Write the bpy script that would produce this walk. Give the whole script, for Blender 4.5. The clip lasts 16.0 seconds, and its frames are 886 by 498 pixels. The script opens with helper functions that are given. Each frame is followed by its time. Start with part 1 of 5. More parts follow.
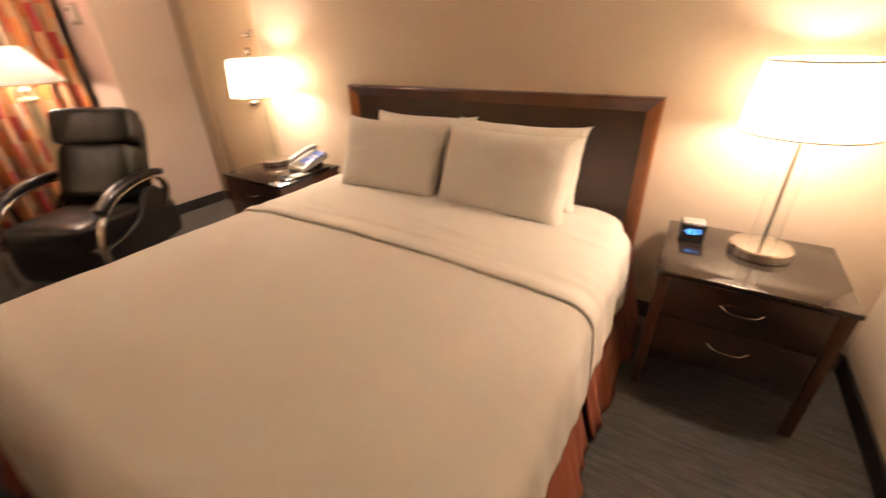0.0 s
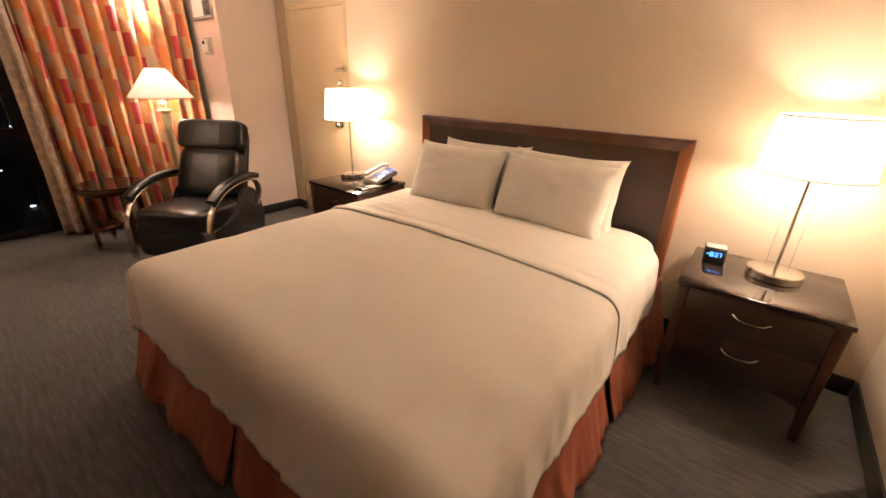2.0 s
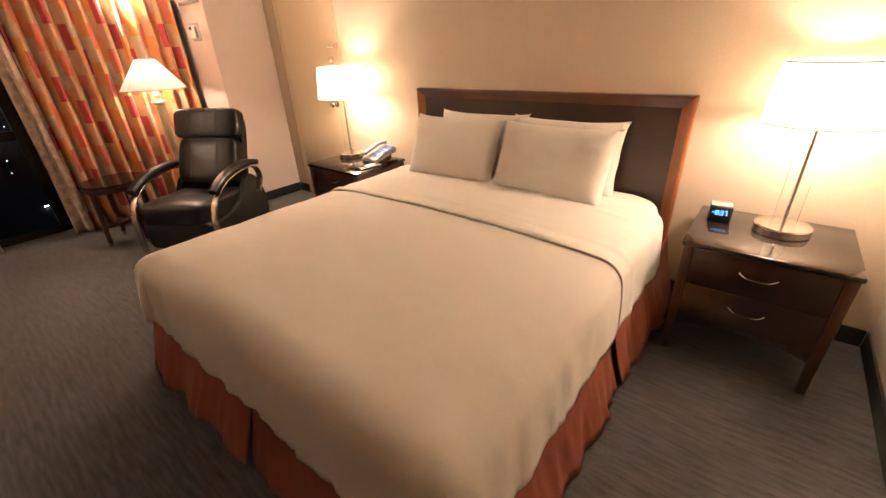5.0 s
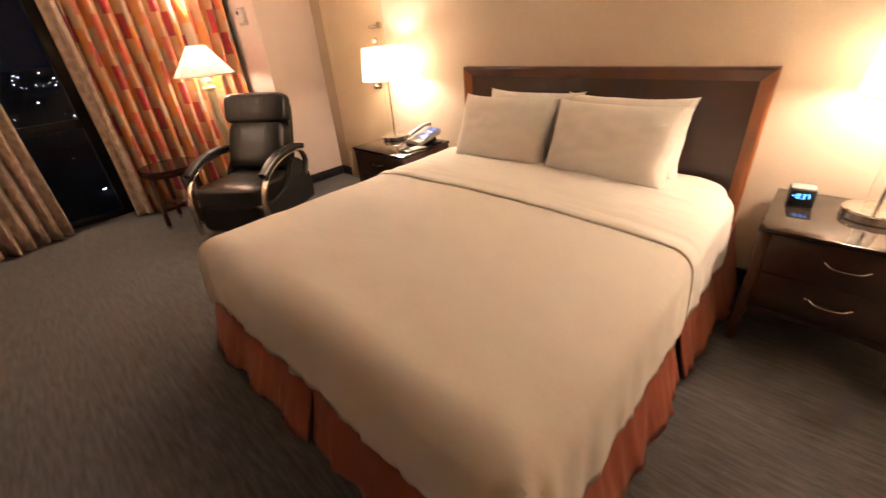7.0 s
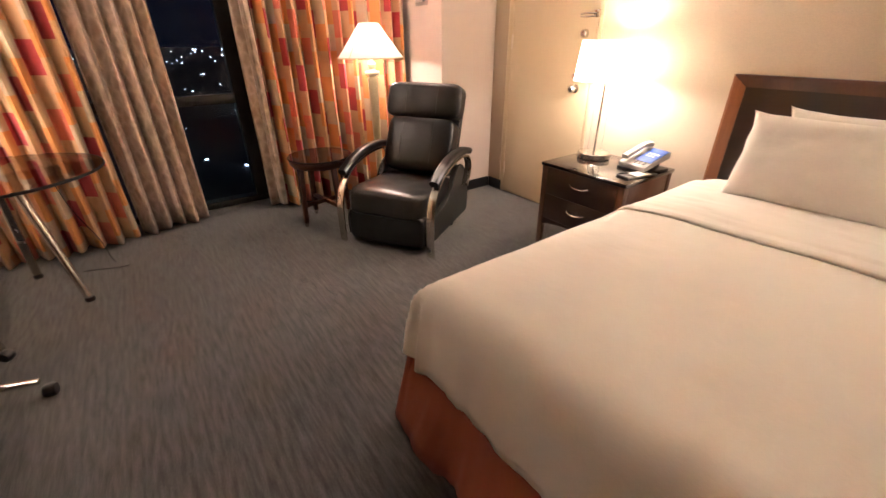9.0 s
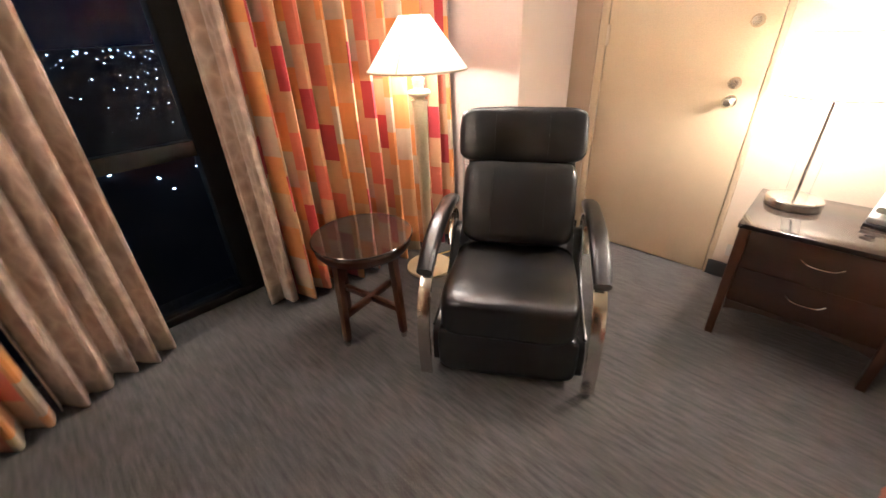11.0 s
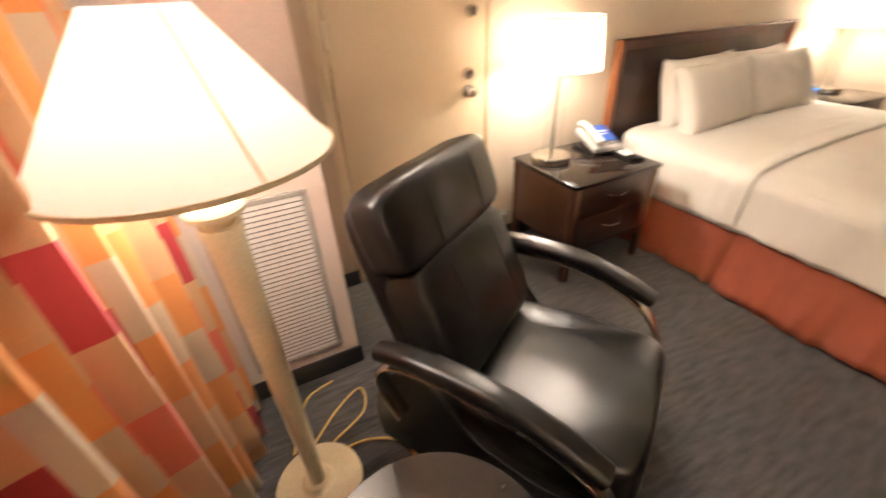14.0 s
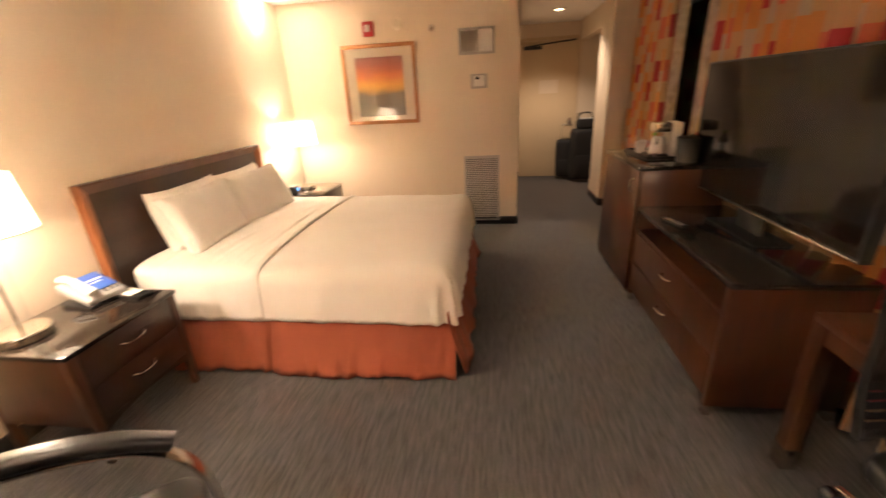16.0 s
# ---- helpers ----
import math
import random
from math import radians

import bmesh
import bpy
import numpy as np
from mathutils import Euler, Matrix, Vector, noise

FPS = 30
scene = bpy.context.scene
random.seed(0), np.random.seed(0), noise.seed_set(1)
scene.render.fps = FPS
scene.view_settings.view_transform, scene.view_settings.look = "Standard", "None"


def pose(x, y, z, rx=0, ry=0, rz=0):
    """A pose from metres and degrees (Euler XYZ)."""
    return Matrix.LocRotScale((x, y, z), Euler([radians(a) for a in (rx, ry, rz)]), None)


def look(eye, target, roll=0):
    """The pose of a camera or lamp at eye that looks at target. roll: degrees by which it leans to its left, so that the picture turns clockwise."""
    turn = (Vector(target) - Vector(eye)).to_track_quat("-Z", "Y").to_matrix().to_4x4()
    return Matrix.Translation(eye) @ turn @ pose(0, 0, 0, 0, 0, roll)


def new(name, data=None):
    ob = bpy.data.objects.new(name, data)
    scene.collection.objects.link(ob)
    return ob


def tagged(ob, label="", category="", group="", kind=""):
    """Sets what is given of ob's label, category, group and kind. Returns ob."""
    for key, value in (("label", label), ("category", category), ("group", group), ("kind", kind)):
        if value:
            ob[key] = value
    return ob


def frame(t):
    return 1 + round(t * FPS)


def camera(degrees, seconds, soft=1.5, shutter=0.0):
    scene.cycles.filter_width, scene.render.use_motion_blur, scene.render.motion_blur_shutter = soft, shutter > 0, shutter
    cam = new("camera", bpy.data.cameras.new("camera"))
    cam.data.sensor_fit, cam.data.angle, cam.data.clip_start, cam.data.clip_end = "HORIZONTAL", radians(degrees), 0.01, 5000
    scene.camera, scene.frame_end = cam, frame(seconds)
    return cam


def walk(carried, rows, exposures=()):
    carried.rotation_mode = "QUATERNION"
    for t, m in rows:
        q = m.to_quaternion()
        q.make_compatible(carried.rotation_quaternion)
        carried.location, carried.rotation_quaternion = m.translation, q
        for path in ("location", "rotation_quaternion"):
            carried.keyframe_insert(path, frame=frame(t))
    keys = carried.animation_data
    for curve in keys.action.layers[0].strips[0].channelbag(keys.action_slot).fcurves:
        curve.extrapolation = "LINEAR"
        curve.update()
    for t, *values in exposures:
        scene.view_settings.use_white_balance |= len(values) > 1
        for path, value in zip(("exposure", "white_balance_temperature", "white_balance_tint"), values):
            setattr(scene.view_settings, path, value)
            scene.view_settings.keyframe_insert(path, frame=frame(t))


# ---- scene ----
cam = camera(95.7, 16.0, shutter=0.4)
PATH = [
    (0, (1.138, -2.242, 1.483), (0.186, -0.754, 0.544), -1.8),
    (0.5, (1.137, -2.529, 1.461), (-0.056, -1.238, 0.507), -1.0),
    (1, (1.209, -2.683, 1.448), (0.112, -1.299, 0.509), 2.0),
    (1.5, (1.283, -2.66, 1.464), (0.179, -1.198, 0.662), 1.2),
    (2, (1.281, -2.662, 1.486), (0.151, -1.21, 0.701), 1.5),
    (2.5, (1.269, -2.651, 1.481), (0.023, -1.295, 0.702), 0.7),
    (3, (1.285, -2.648, 1.506), (0.048, -1.273, 0.745), -0.6),
    (3.5, (1.299, -2.637, 1.509), (0.1, -1.23, 0.746), -1.5),
    (4, (1.315, -2.622, 1.488), (0.16, -1.208, 0.671), -1.5),
    (6.5, (1.285, -2.645, 1.500), (0.157, -1.313, 0.522), -4.0),
    (7, (1.209, -2.665, 1.496), (-0.025, -1.426, 0.524), -4.9),
    (7.5, (1.045, -2.816, 1.437), (-0.286, -1.676, 0.475), -4.6),
    (8, (0.755, -2.812, 1.415), (-0.664, -1.808, 0.430), -4.2),
    (8.5, (0.405, -2.760, 1.410), (-1.061, -1.810, 0.437), -2.8),
    (9, (0.044, -2.840, 1.390), (-1.393, -1.805, 0.460), -0.35),
    (11.5, (-1.971, -2.672, 1.465), (-3.074, -1.34, 0.46), -2.0),
    (12, (-2.292, -2.587, 1.458), (-3.165, -1.1, 0.445), 0.7),
    (12.5, (-2.619, -2.504, 1.475), (-3.17, -0.908, 0.403), 1.0),
    (13, (-2.988, -2.264, 1.442), (-3.328, -0.714, 0.225), -2.4),
    (13.5, (-3.154, -2.091, 1.47), (-3.156, -0.437, 0.345), -4.8),
    (14, (-3.24, -2.055, 1.504), (-2.504, -0.542, 0.423), -2.6),
    (14.5, (-3.223, -2.175, 1.561), (-1.958, -0.972, 0.586), -2.0),
    (15, (-3.094, -2.355, 1.586), (-1.563, -1.376, 0.749), -2.6),
    (15.5, (-3.001, -2.464, 1.584), (-1.297, -1.738, 0.829), -3.0),
    (16, (-3.004, -2.499, 1.604), (-1.158, -2.24, 0.879), -3.1),
]
walk(cam, [(t, look(eye, target, roll)) for t, eye, target, roll in PATH], [(0, 0.90, 6900, 25), (4, 1.08, 6900, 26), (7, 1.14, 6900, 26), (8, 1.50, 6300, 23), (9, 1.45, 5900, 21), (11.5, 1.75, 5300, 14), (13, 1.50, 5300, 14), (14, 1.18, 5900, 15), (15, 1.22, 6700, 18), (16, 1.45, 6700, 19)])

# ---- light ----
world = bpy.data.worlds.new("night")
world.use_nodes = True
world.node_tree.nodes["Background"].inputs[0].default_value = (0.02, 0.03, 0.06, 1)
world.node_tree.nodes["Background"].inputs[1].default_value = 0.05
scene.world = world
WARM = (1.0, 0.83, 0.635)


def lamp(name, x, y, z, watts, size, colour=WARM):
    data = bpy.data.lights.new(name, "POINT")
    data.energy, data.shadow_soft_size, data.color = watts, size, colour
    ob = new(name, data)
    ob.location = (x, y, z)
    return ob


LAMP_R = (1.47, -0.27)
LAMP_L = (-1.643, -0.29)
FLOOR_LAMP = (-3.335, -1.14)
# Lamp out of view, added to account for the bright curtain near it.
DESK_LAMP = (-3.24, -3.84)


def lamp_fill(name, x, y, z, watts, size, spread):
    """Added fill light sent up through a shade's open top toward the ceiling."""
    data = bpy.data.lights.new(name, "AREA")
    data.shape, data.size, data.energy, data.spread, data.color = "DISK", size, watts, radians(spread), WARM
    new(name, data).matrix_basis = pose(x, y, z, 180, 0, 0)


lamp("table_lamp_bulb", *LAMP_R, 1.195, 15, 0.06)
lamp("table_lamp_bulb", *LAMP_L, 1.195, 16, 0.06)
lamp("floor_lamp_bulb", *FLOOR_LAMP, 1.31, 6, 0.05)
lamp("desk_lamp_bulb", *DESK_LAMP, 1.40, 13, 0.06)
# Extra lamps besides the bulbs, for more light bounced off the ceiling.
lamp_fill("table_lamp_fill", *LAMP_R, 1.27, 31, 0.12, 24)
lamp_fill("table_lamp_fill", *LAMP_L, 1.27, 31, 0.12, 24)
lamp_fill("floor_lamp_fill", *FLOOR_LAMP, 1.42, 17, 0.08, 64)
lamp_fill("desk_lamp_fill", *DESK_LAMP, 1.39, 11, 0.12, 40)
down = bpy.data.lights.new("downlight_bulb", "SPOT")
down.energy, down.spot_size, down.spot_blend, down.shadow_soft_size, down.color = 45, radians(125), 0.6, 0.05, WARM
new("downlight_bulb", down).location = (3.6, -3.4, 2.585)


# ---- materials ----
def material(name):
    m = bpy.data.materials.new(name)
    m.use_nodes = True
    return m, m.node_tree.nodes, m.node_tree.links, m.node_tree.nodes["Principled BSDF"]


def grain(nodes, links, scale, detail=4, stretch=(1, 1, 1), kind="Object"):
    co, mp, tex = nodes.new("ShaderNodeTexCoord"), nodes.new("ShaderNodeMapping"), nodes.new("ShaderNodeTexNoise")
    mp.inputs["Scale"].default_value = stretch
    tex.inputs["Scale"].default_value, tex.inputs["Detail"].default_value = scale, detail
    links.new(co.outputs[kind], mp.inputs["Vector"])
    links.new(mp.outputs["Vector"], tex.inputs["Vector"])
    return tex.outputs["Fac"]


def blend(nodes, links, fac, a, b, mode="MIX"):
    n = nodes.new("ShaderNodeMix")
    n.data_type, n.blend_type = "RGBA", mode
    for slot, v in ((n.inputs[0], fac), (n.inputs[6], a), (n.inputs[7], b)):
        if isinstance(v, bpy.types.NodeSocket):
            links.new(v, slot)
        else:
            slot.default_value = v if isinstance(v, (int, float)) else (*v, 1)
    return n.outputs[2]


def ramp(nodes, links, fac, lo, hi):
    n = nodes.new("ShaderNodeMapRange")
    n.inputs[1].default_value, n.inputs[2].default_value = lo, hi
    links.new(fac, n.inputs[0])
    return n.outputs[0]


def surface(name, c1, c2, rough=0.6, scale=6, fine=120, bump=0.15, depth=0.002, metal=0.0, stretch=(1, 1, 1), coat=0.0, sheen=0.0, rough2=None):
    """A surface with slow colour drift, fine grain and relief."""
    m, nodes, links, bsdf = material(name)
    slow = ramp(nodes, links, grain(nodes, links, scale, 5, stretch), 0.3, 0.7)
    fast = grain(nodes, links, fine, 3, stretch)
    base = blend(nodes, links, slow, c1, c2)
    base = blend(nodes, links, ramp(nodes, links, fast, 0.25, 0.75), blend(nodes, links, 0.18, base, (0, 0, 0)), base)
    links.new(base, bsdf.inputs["Base Color"])
    r = nodes.new("ShaderNodeMapRange")
    r.inputs[3].default_value, r.inputs[4].default_value = rough, rough if rough2 is None else rough2
    links.new(slow, r.inputs[0])
    links.new(r.outputs[0], bsdf.inputs["Roughness"])
    bsdf.inputs["Metallic"].default_value = metal
    bsdf.inputs["Coat Weight"].default_value = coat
    bsdf.inputs["Coat Roughness"].default_value = 0.08
    bsdf.inputs["Sheen Weight"].default_value = sheen
    if bump:
        b = nodes.new("ShaderNodeBump")
        b.inputs["Strength"].default_value, b.inputs["Distance"].default_value = bump, depth
        links.new(fast, b.inputs["Height"])
        links.new(b.outputs["Normal"], bsdf.inputs["Normal"])
    return m


def clear_glass(name, tint=(1, 1, 1), rough=0.0):
    m, nodes, links, bsdf = material(name)
    bsdf.inputs["Base Color"].default_value = (*tint, 1)
    bsdf.inputs["Transmission Weight"].default_value = 1
    bsdf.inputs["Roughness"].default_value = rough
    bsdf.inputs["IOR"].default_value = 1.45
    return m


def pane_glass(name, tint=(1, 1, 1)):
    """A thin flat pane: clear, with a mirror sheen that grows toward grazing views."""
    m, nodes, links, bsdf = material(name)
    tr, gl, fr, mix = nodes.new("ShaderNodeBsdfTransparent"), nodes.new("ShaderNodeBsdfGlossy"), nodes.new("ShaderNodeFresnel"), nodes.new("ShaderNodeMixShader")
    tr.inputs["Color"].default_value = (*tint, 1)
    gl.inputs["Roughness"].default_value = 0.01
    fr.inputs["IOR"].default_value = 1.5
    links.new(fr.outputs[0], mix.inputs[0])
    links.new(tr.outputs[0], mix.inputs[1])
    links.new(gl.outputs[0], mix.inputs[2])
    links.new(mix.outputs[0], nodes["Material Output"].inputs["Surface"])
    return m


def glowing(name, colour, strength):
    m, nodes, links, bsdf = material(name)
    bsdf.inputs["Base Color"].default_value = (*colour, 1)
    bsdf.inputs["Emission Color"].default_value = (*colour, 1)
    bsdf.inputs["Emission Strength"].default_value = strength
    return m


def shade_cloth(name, colour, thin):
    """Lamp-shade cloth: lets part of the bulb's light through."""
    m, nodes, links, bsdf = material(name)
    out = nodes["Material Output"]
    weave = grain(nodes, links, 220, 2, (1, 1, 0.25))
    tone = blend(nodes, links, ramp(nodes, links, weave, 0.3, 0.7), blend(nodes, links, 0.06, colour, (0.5, 0.4, 0.3)), colour)
    tr, mix, di = nodes.new("ShaderNodeBsdfTranslucent"), nodes.new("ShaderNodeMixShader"), nodes.new("ShaderNodeBsdfDiffuse")
    links.new(tone, tr.inputs["Color"])
    links.new(tone, di.inputs["Color"])
    mix.inputs[0].default_value = thin
    links.new(di.outputs[0], mix.inputs[1])
    links.new(tr.outputs[0], mix.inputs[2])
    links.new(mix.outputs[0], out.inputs["Surface"])
    return m


def carpet_material():
    m, nodes, links, bsdf = material("carpet")
    streak = ramp(nodes, links, grain(nodes, links, 54, 4, (0.14, 1.0, 1)), 0.30, 0.70)
    loops = grain(nodes, links, 260, 2, (0.45, 1, 1))
    slow = ramp(nodes, links, grain(nodes, links, 1.3, 3), 0.3, 0.7)
    base = blend(nodes, links, streak, (0.043, 0.040, 0.039), (0.112, 0.104, 0.099))
    base = blend(nodes, links, ramp(nodes, links, loops, 0.3, 0.7), blend(nodes, links, 0.45, base, (0.01, 0.01, 0.01)), base)
    base = blend(nodes, links, slow, blend(nodes, links, 0.2, base, (0.02, 0.018, 0.016)), base)
    links.new(base, bsdf.inputs["Base Color"])
    bsdf.inputs["Roughness"].default_value = 0.95
    bsdf.inputs["Sheen Weight"].default_value = 0.25
    bsdf.inputs["Specular IOR Level"].default_value = 0.15
    b = nodes.new("ShaderNodeBump")
    b.inputs["Strength"].default_value, b.inputs["Distance"].default_value = 0.6, 0.006
    links.new(loops, b.inputs["Height"])
    links.new(b.outputs["Normal"], bsdf.inputs["Normal"])
    return m


def checked_cloth():
    """Curtain cloth woven in blocks of red, coral, orange, tan and grey; UV in metres."""
    m, nodes, links, bsdf = material("checked_cloth")
    uv, sep = nodes.new("ShaderNodeUVMap"), nodes.new("ShaderNodeSeparateXYZ")
    links.new(uv.outputs[0], sep.inputs[0])

    def calc(op, a, b=None):
        n = nodes.new("ShaderNodeMath")
        n.operation = op
        for slot, v in zip(n.inputs, (a, b)):
            if isinstance(v, bpy.types.NodeSocket):
                links.new(v, slot)
            elif v is not None:
                slot.default_value = v
        return n.outputs[0]

    col = calc("FLOOR", calc("DIVIDE", sep.outputs[0], 0.122))
    odd = calc("MODULO", col, 2.0)
    step = calc("ADD", calc("DIVIDE", sep.outputs[1], 0.20), calc("MULTIPLY", odd, 0.5))
    row = calc("FLOOR", calc("ADD", step, calc("MODULO", calc("FLOOR", calc("DIVIDE", col, 2.0)), 4.0)))

    def bands(tones, period):
        n = nodes.new("ShaderNodeValToRGB")
        n.color_ramp.interpolation = "CONSTANT"
        while len(n.color_ramp.elements) < len(tones):
            n.color_ramp.elements.new(0.5)
        for i, (e, c) in enumerate(zip(n.color_ramp.elements, tones)):
            e.position, e.color = i / len(tones), (*c, 1)
        links.new(calc("DIVIDE", calc("ADD", calc("MODULO", row, float(period)), 0.25), float(period)), n.inputs[0])
        return n.outputs[0]

    red, tan, coral, grey, amber = (0.46, 0.035, 0.042), (0.62, 0.37, 0.185), (0.68, 0.175, 0.095), (0.55, 0.43, 0.29), (0.70, 0.285, 0.07)
    cloth = blend(nodes, links, odd, bands([red, tan, coral, tan], 4), bands([amber, grey, amber, tan], 4))
    thread = grain(nodes, links, 500, 2, (1, 1, 0.3))
    base = blend(nodes, links, ramp(nodes, links, thread, 0.2, 0.8), blend(nodes, links, 0.15, cloth, (0.1, 0.06, 0.04)), cloth)
    links.new(base, bsdf.inputs["Base Color"])
    bsdf.inputs["Roughness"].default_value = 0.75
    bsdf.inputs["Sheen Weight"].default_value = 0.2
    b = nodes.new("ShaderNodeBump")
    b.inputs["Strength"].default_value, b.inputs["Distance"].default_value = 0.2, 0.002
    links.new(thread, b.inputs["Height"])
    links.new(b.outputs["Normal"], bsdf.inputs["Normal"])
    return m


def leafy_cloth():
    m, nodes, links, bsdf = material("leafy_cloth")
    uv, mp, wave = nodes.new("ShaderNodeUVMap"), nodes.new("ShaderNodeMapping"), nodes.new("ShaderNodeTexVoronoi")
    mp.inputs["Scale"].default_value = (16, 11, 1)
    mp.inputs["Rotation"].default_value = (0, 0, 0.5)
    wave.feature = "DISTANCE_TO_EDGE"
    wave.inputs["Scale"].default_value = 1.0
    links.new(uv.outputs[0], mp.inputs[0])
    links.new(mp.outputs[0], wave.inputs["Vector"])
    base = blend(nodes, links, ramp(nodes, links, wave.outputs["Distance"], 0.0, 0.30), (0.56, 0.42, 0.325), (0.38, 0.27, 0.20))
    thread = grain(nodes, links, 400, 2, (1, 1, 0.3))
    base = blend(nodes, links, ramp(nodes, links, thread, 0.2, 0.8), blend(nodes, links, 0.2, base, (0.1, 0.06, 0.04)), base)
    links.new(base, bsdf.inputs["Base Color"])
    bsdf.inputs["Roughness"].default_value = 0.55
    bsdf.inputs["Sheen Weight"].default_value = 0.2
    return m


def sunset_print():
    """The framed print: a banded red and orange sky over grey hills."""
    m, nodes, links, bsdf = material("sunset_print")
    co, sep = nodes.new("ShaderNodeTexCoord"), nodes.new("ShaderNodeSeparateXYZ")
    links.new(co.outputs["Object"], sep.inputs[0])
    wob = grain(nodes, links, 5, 4, (1, 1, 3))
    add = nodes.new("ShaderNodeMath")
    add.operation = "MULTIPLY_ADD"
    links.new(wob, add.inputs[0])
    add.inputs[1].default_value = 0.12
    links.new(sep.outputs[2], add.inputs[2])
    cr = nodes.new("ShaderNodeValToRGB")
    links.new(ramp(nodes, links, add.outputs[0], -0.26, 0.38), cr.inputs[0])
    tones = [(0.0, (0.10, 0.075, 0.05)), (0.33, (0.13, 0.10, 0.07)), (0.40, (0.55, 0.30, 0.06)), (0.50, (0.85, 0.42, 0.06)), (0.66, (0.72, 0.20, 0.05)), (0.82, (0.42, 0.09, 0.05)), (1.0, (0.22, 0.08, 0.07))]
    while len(cr.color_ramp.elements) < len(tones):
        cr.color_ramp.elements.new(0.5)
    for e, (p, c) in zip(cr.color_ramp.elements, tones):
        e.position, e.color = p, (*c, 1)
    links.new(cr.outputs[0], bsdf.inputs["Base Color"])
    bsdf.inputs["Roughness"].default_value = 0.6
    return m


TRIM = surface("trim_paint", (0.50, 0.37, 0.25), (0.47, 0.345, 0.23), 0.5, 2, 200, 0.1, 0.001)
WALL = surface("wall_paper", (0.76, 0.64, 0.485), (0.73, 0.61, 0.46), 0.55, 1.5, 340, 0.25, 0.0015, stretch=(1, 1, 0.5), rough2=0.65)
COLUMN = surface("column_paint", (0.76, 0.64, 0.56), (0.73, 0.61, 0.53), 0.6, 1.5, 300, 0.15, 0.001)
CEILING = surface("ceiling_paint", (0.90, 0.87, 0.81), (0.87, 0.84, 0.78), 0.85, 2, 150, 0.4, 0.003)
DOOR = surface("door_paint", (0.68, 0.535, 0.34), (0.65, 0.505, 0.32), 0.4, 1.2, 180, 0.12, 0.001, rough2=0.5)
RUBBER = surface("base_rubber", (0.020, 0.019, 0.019), (0.03, 0.028, 0.027), 0.5, 5, 90, 0.1)
CARPET = carpet_material()
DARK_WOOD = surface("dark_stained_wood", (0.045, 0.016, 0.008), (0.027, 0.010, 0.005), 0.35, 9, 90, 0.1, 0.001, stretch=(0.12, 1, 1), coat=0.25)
# Grain runs upright, and the tone is paler and redder than dark_stained_wood.
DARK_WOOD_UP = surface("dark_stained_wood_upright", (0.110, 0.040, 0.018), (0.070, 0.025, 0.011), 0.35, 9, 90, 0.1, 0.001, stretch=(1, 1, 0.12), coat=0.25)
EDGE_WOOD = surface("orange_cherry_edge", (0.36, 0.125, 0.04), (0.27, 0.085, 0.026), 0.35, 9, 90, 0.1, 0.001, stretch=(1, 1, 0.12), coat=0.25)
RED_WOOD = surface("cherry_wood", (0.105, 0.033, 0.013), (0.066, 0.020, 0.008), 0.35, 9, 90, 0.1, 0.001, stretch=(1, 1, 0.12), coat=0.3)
SMOKED_TOP = surface("polished_dark_top", (0.030, 0.022, 0.018), (0.022, 0.016, 0.013), 0.05, 3, 60, 0.0, coat=0.2, rough2=0.08)
STONE_TOP = surface("speckled_stone_top", (0.016, 0.014, 0.013), (0.035, 0.03, 0.027), 0.12, 40, 200, 0.0, coat=0.6, rough2=0.2)
LINEN = surface("white_linen", (0.90, 0.865, 0.785), (0.87, 0.835, 0.755), 0.85, 3, 500, 0.12, 0.0006, sheen=0.3)
PILLOW = surface("pillow_cotton", (0.89, 0.86, 0.79), (0.86, 0.825, 0.755), 0.85, 5, 400, 0.15, 0.0008, sheen=0.3)
SKIRT = surface("terracotta_cloth", (0.37, 0.092, 0.040), (0.30, 0.072, 0.030), 0.85, 4, 400, 0.3, 0.0012, sheen=0.03)
LEATHER = surface("black_leather", (0.007, 0.0065, 0.0062), (0.011, 0.010, 0.0095), 0.27, 1.5, 260, 0.09, 0.0005, rough2=0.34)
CHROME = surface("brushed_nickel", (0.72, 0.68, 0.62), (0.62, 0.58, 0.52), 0.16, 9, 200, 0.03, 0.0004, metal=1.0, rough2=0.28)
CREAM = surface("cream_lacquer", (0.72, 0.62, 0.40), (0.68, 0.58, 0.37), 0.35, 5, 120, 0.05, 0.001, coat=0.2)
VENT = surface("grey_vent_paint", (0.45, 0.42, 0.38), (0.40, 0.37, 0.33), 0.5, 8, 150, 0.05)
SLAT = surface("white_slat_paint", (0.86, 0.83, 0.78), (0.82, 0.79, 0.74), 0.5, 8, 150, 0.05)
DARK = surface("dark_hollow", (0.02, 0.018, 0.016), (0.03, 0.026, 0.022), 0.9, 6, 100, 0.1)
BRONZE = surface("dark_bronze_frame", (0.016, 0.014, 0.012), (0.024, 0.021, 0.018), 0.4, 6, 150, 0.05, metal=0.3)
BLACK = surface("black_plastic", (0.012, 0.012, 0.013), (0.02, 0.02, 0.021), 0.35, 8, 200, 0.1, 0.0005)
SCREEN = surface("black_screen", (0.008, 0.008, 0.009), (0.010, 0.010, 0.011), 0.07, 3, 90, 0.0, rough2=0.10)
WHITE_PLASTIC = surface("white_plastic", (0.74, 0.71, 0.65), (0.70, 0.67, 0.61), 0.35, 8, 200, 0.03)
PHONE_GREY = surface("silver_grey_plastic", (0.50, 0.49, 0.47), (0.45, 0.44, 0.42), 0.35, 8, 200, 0.03)
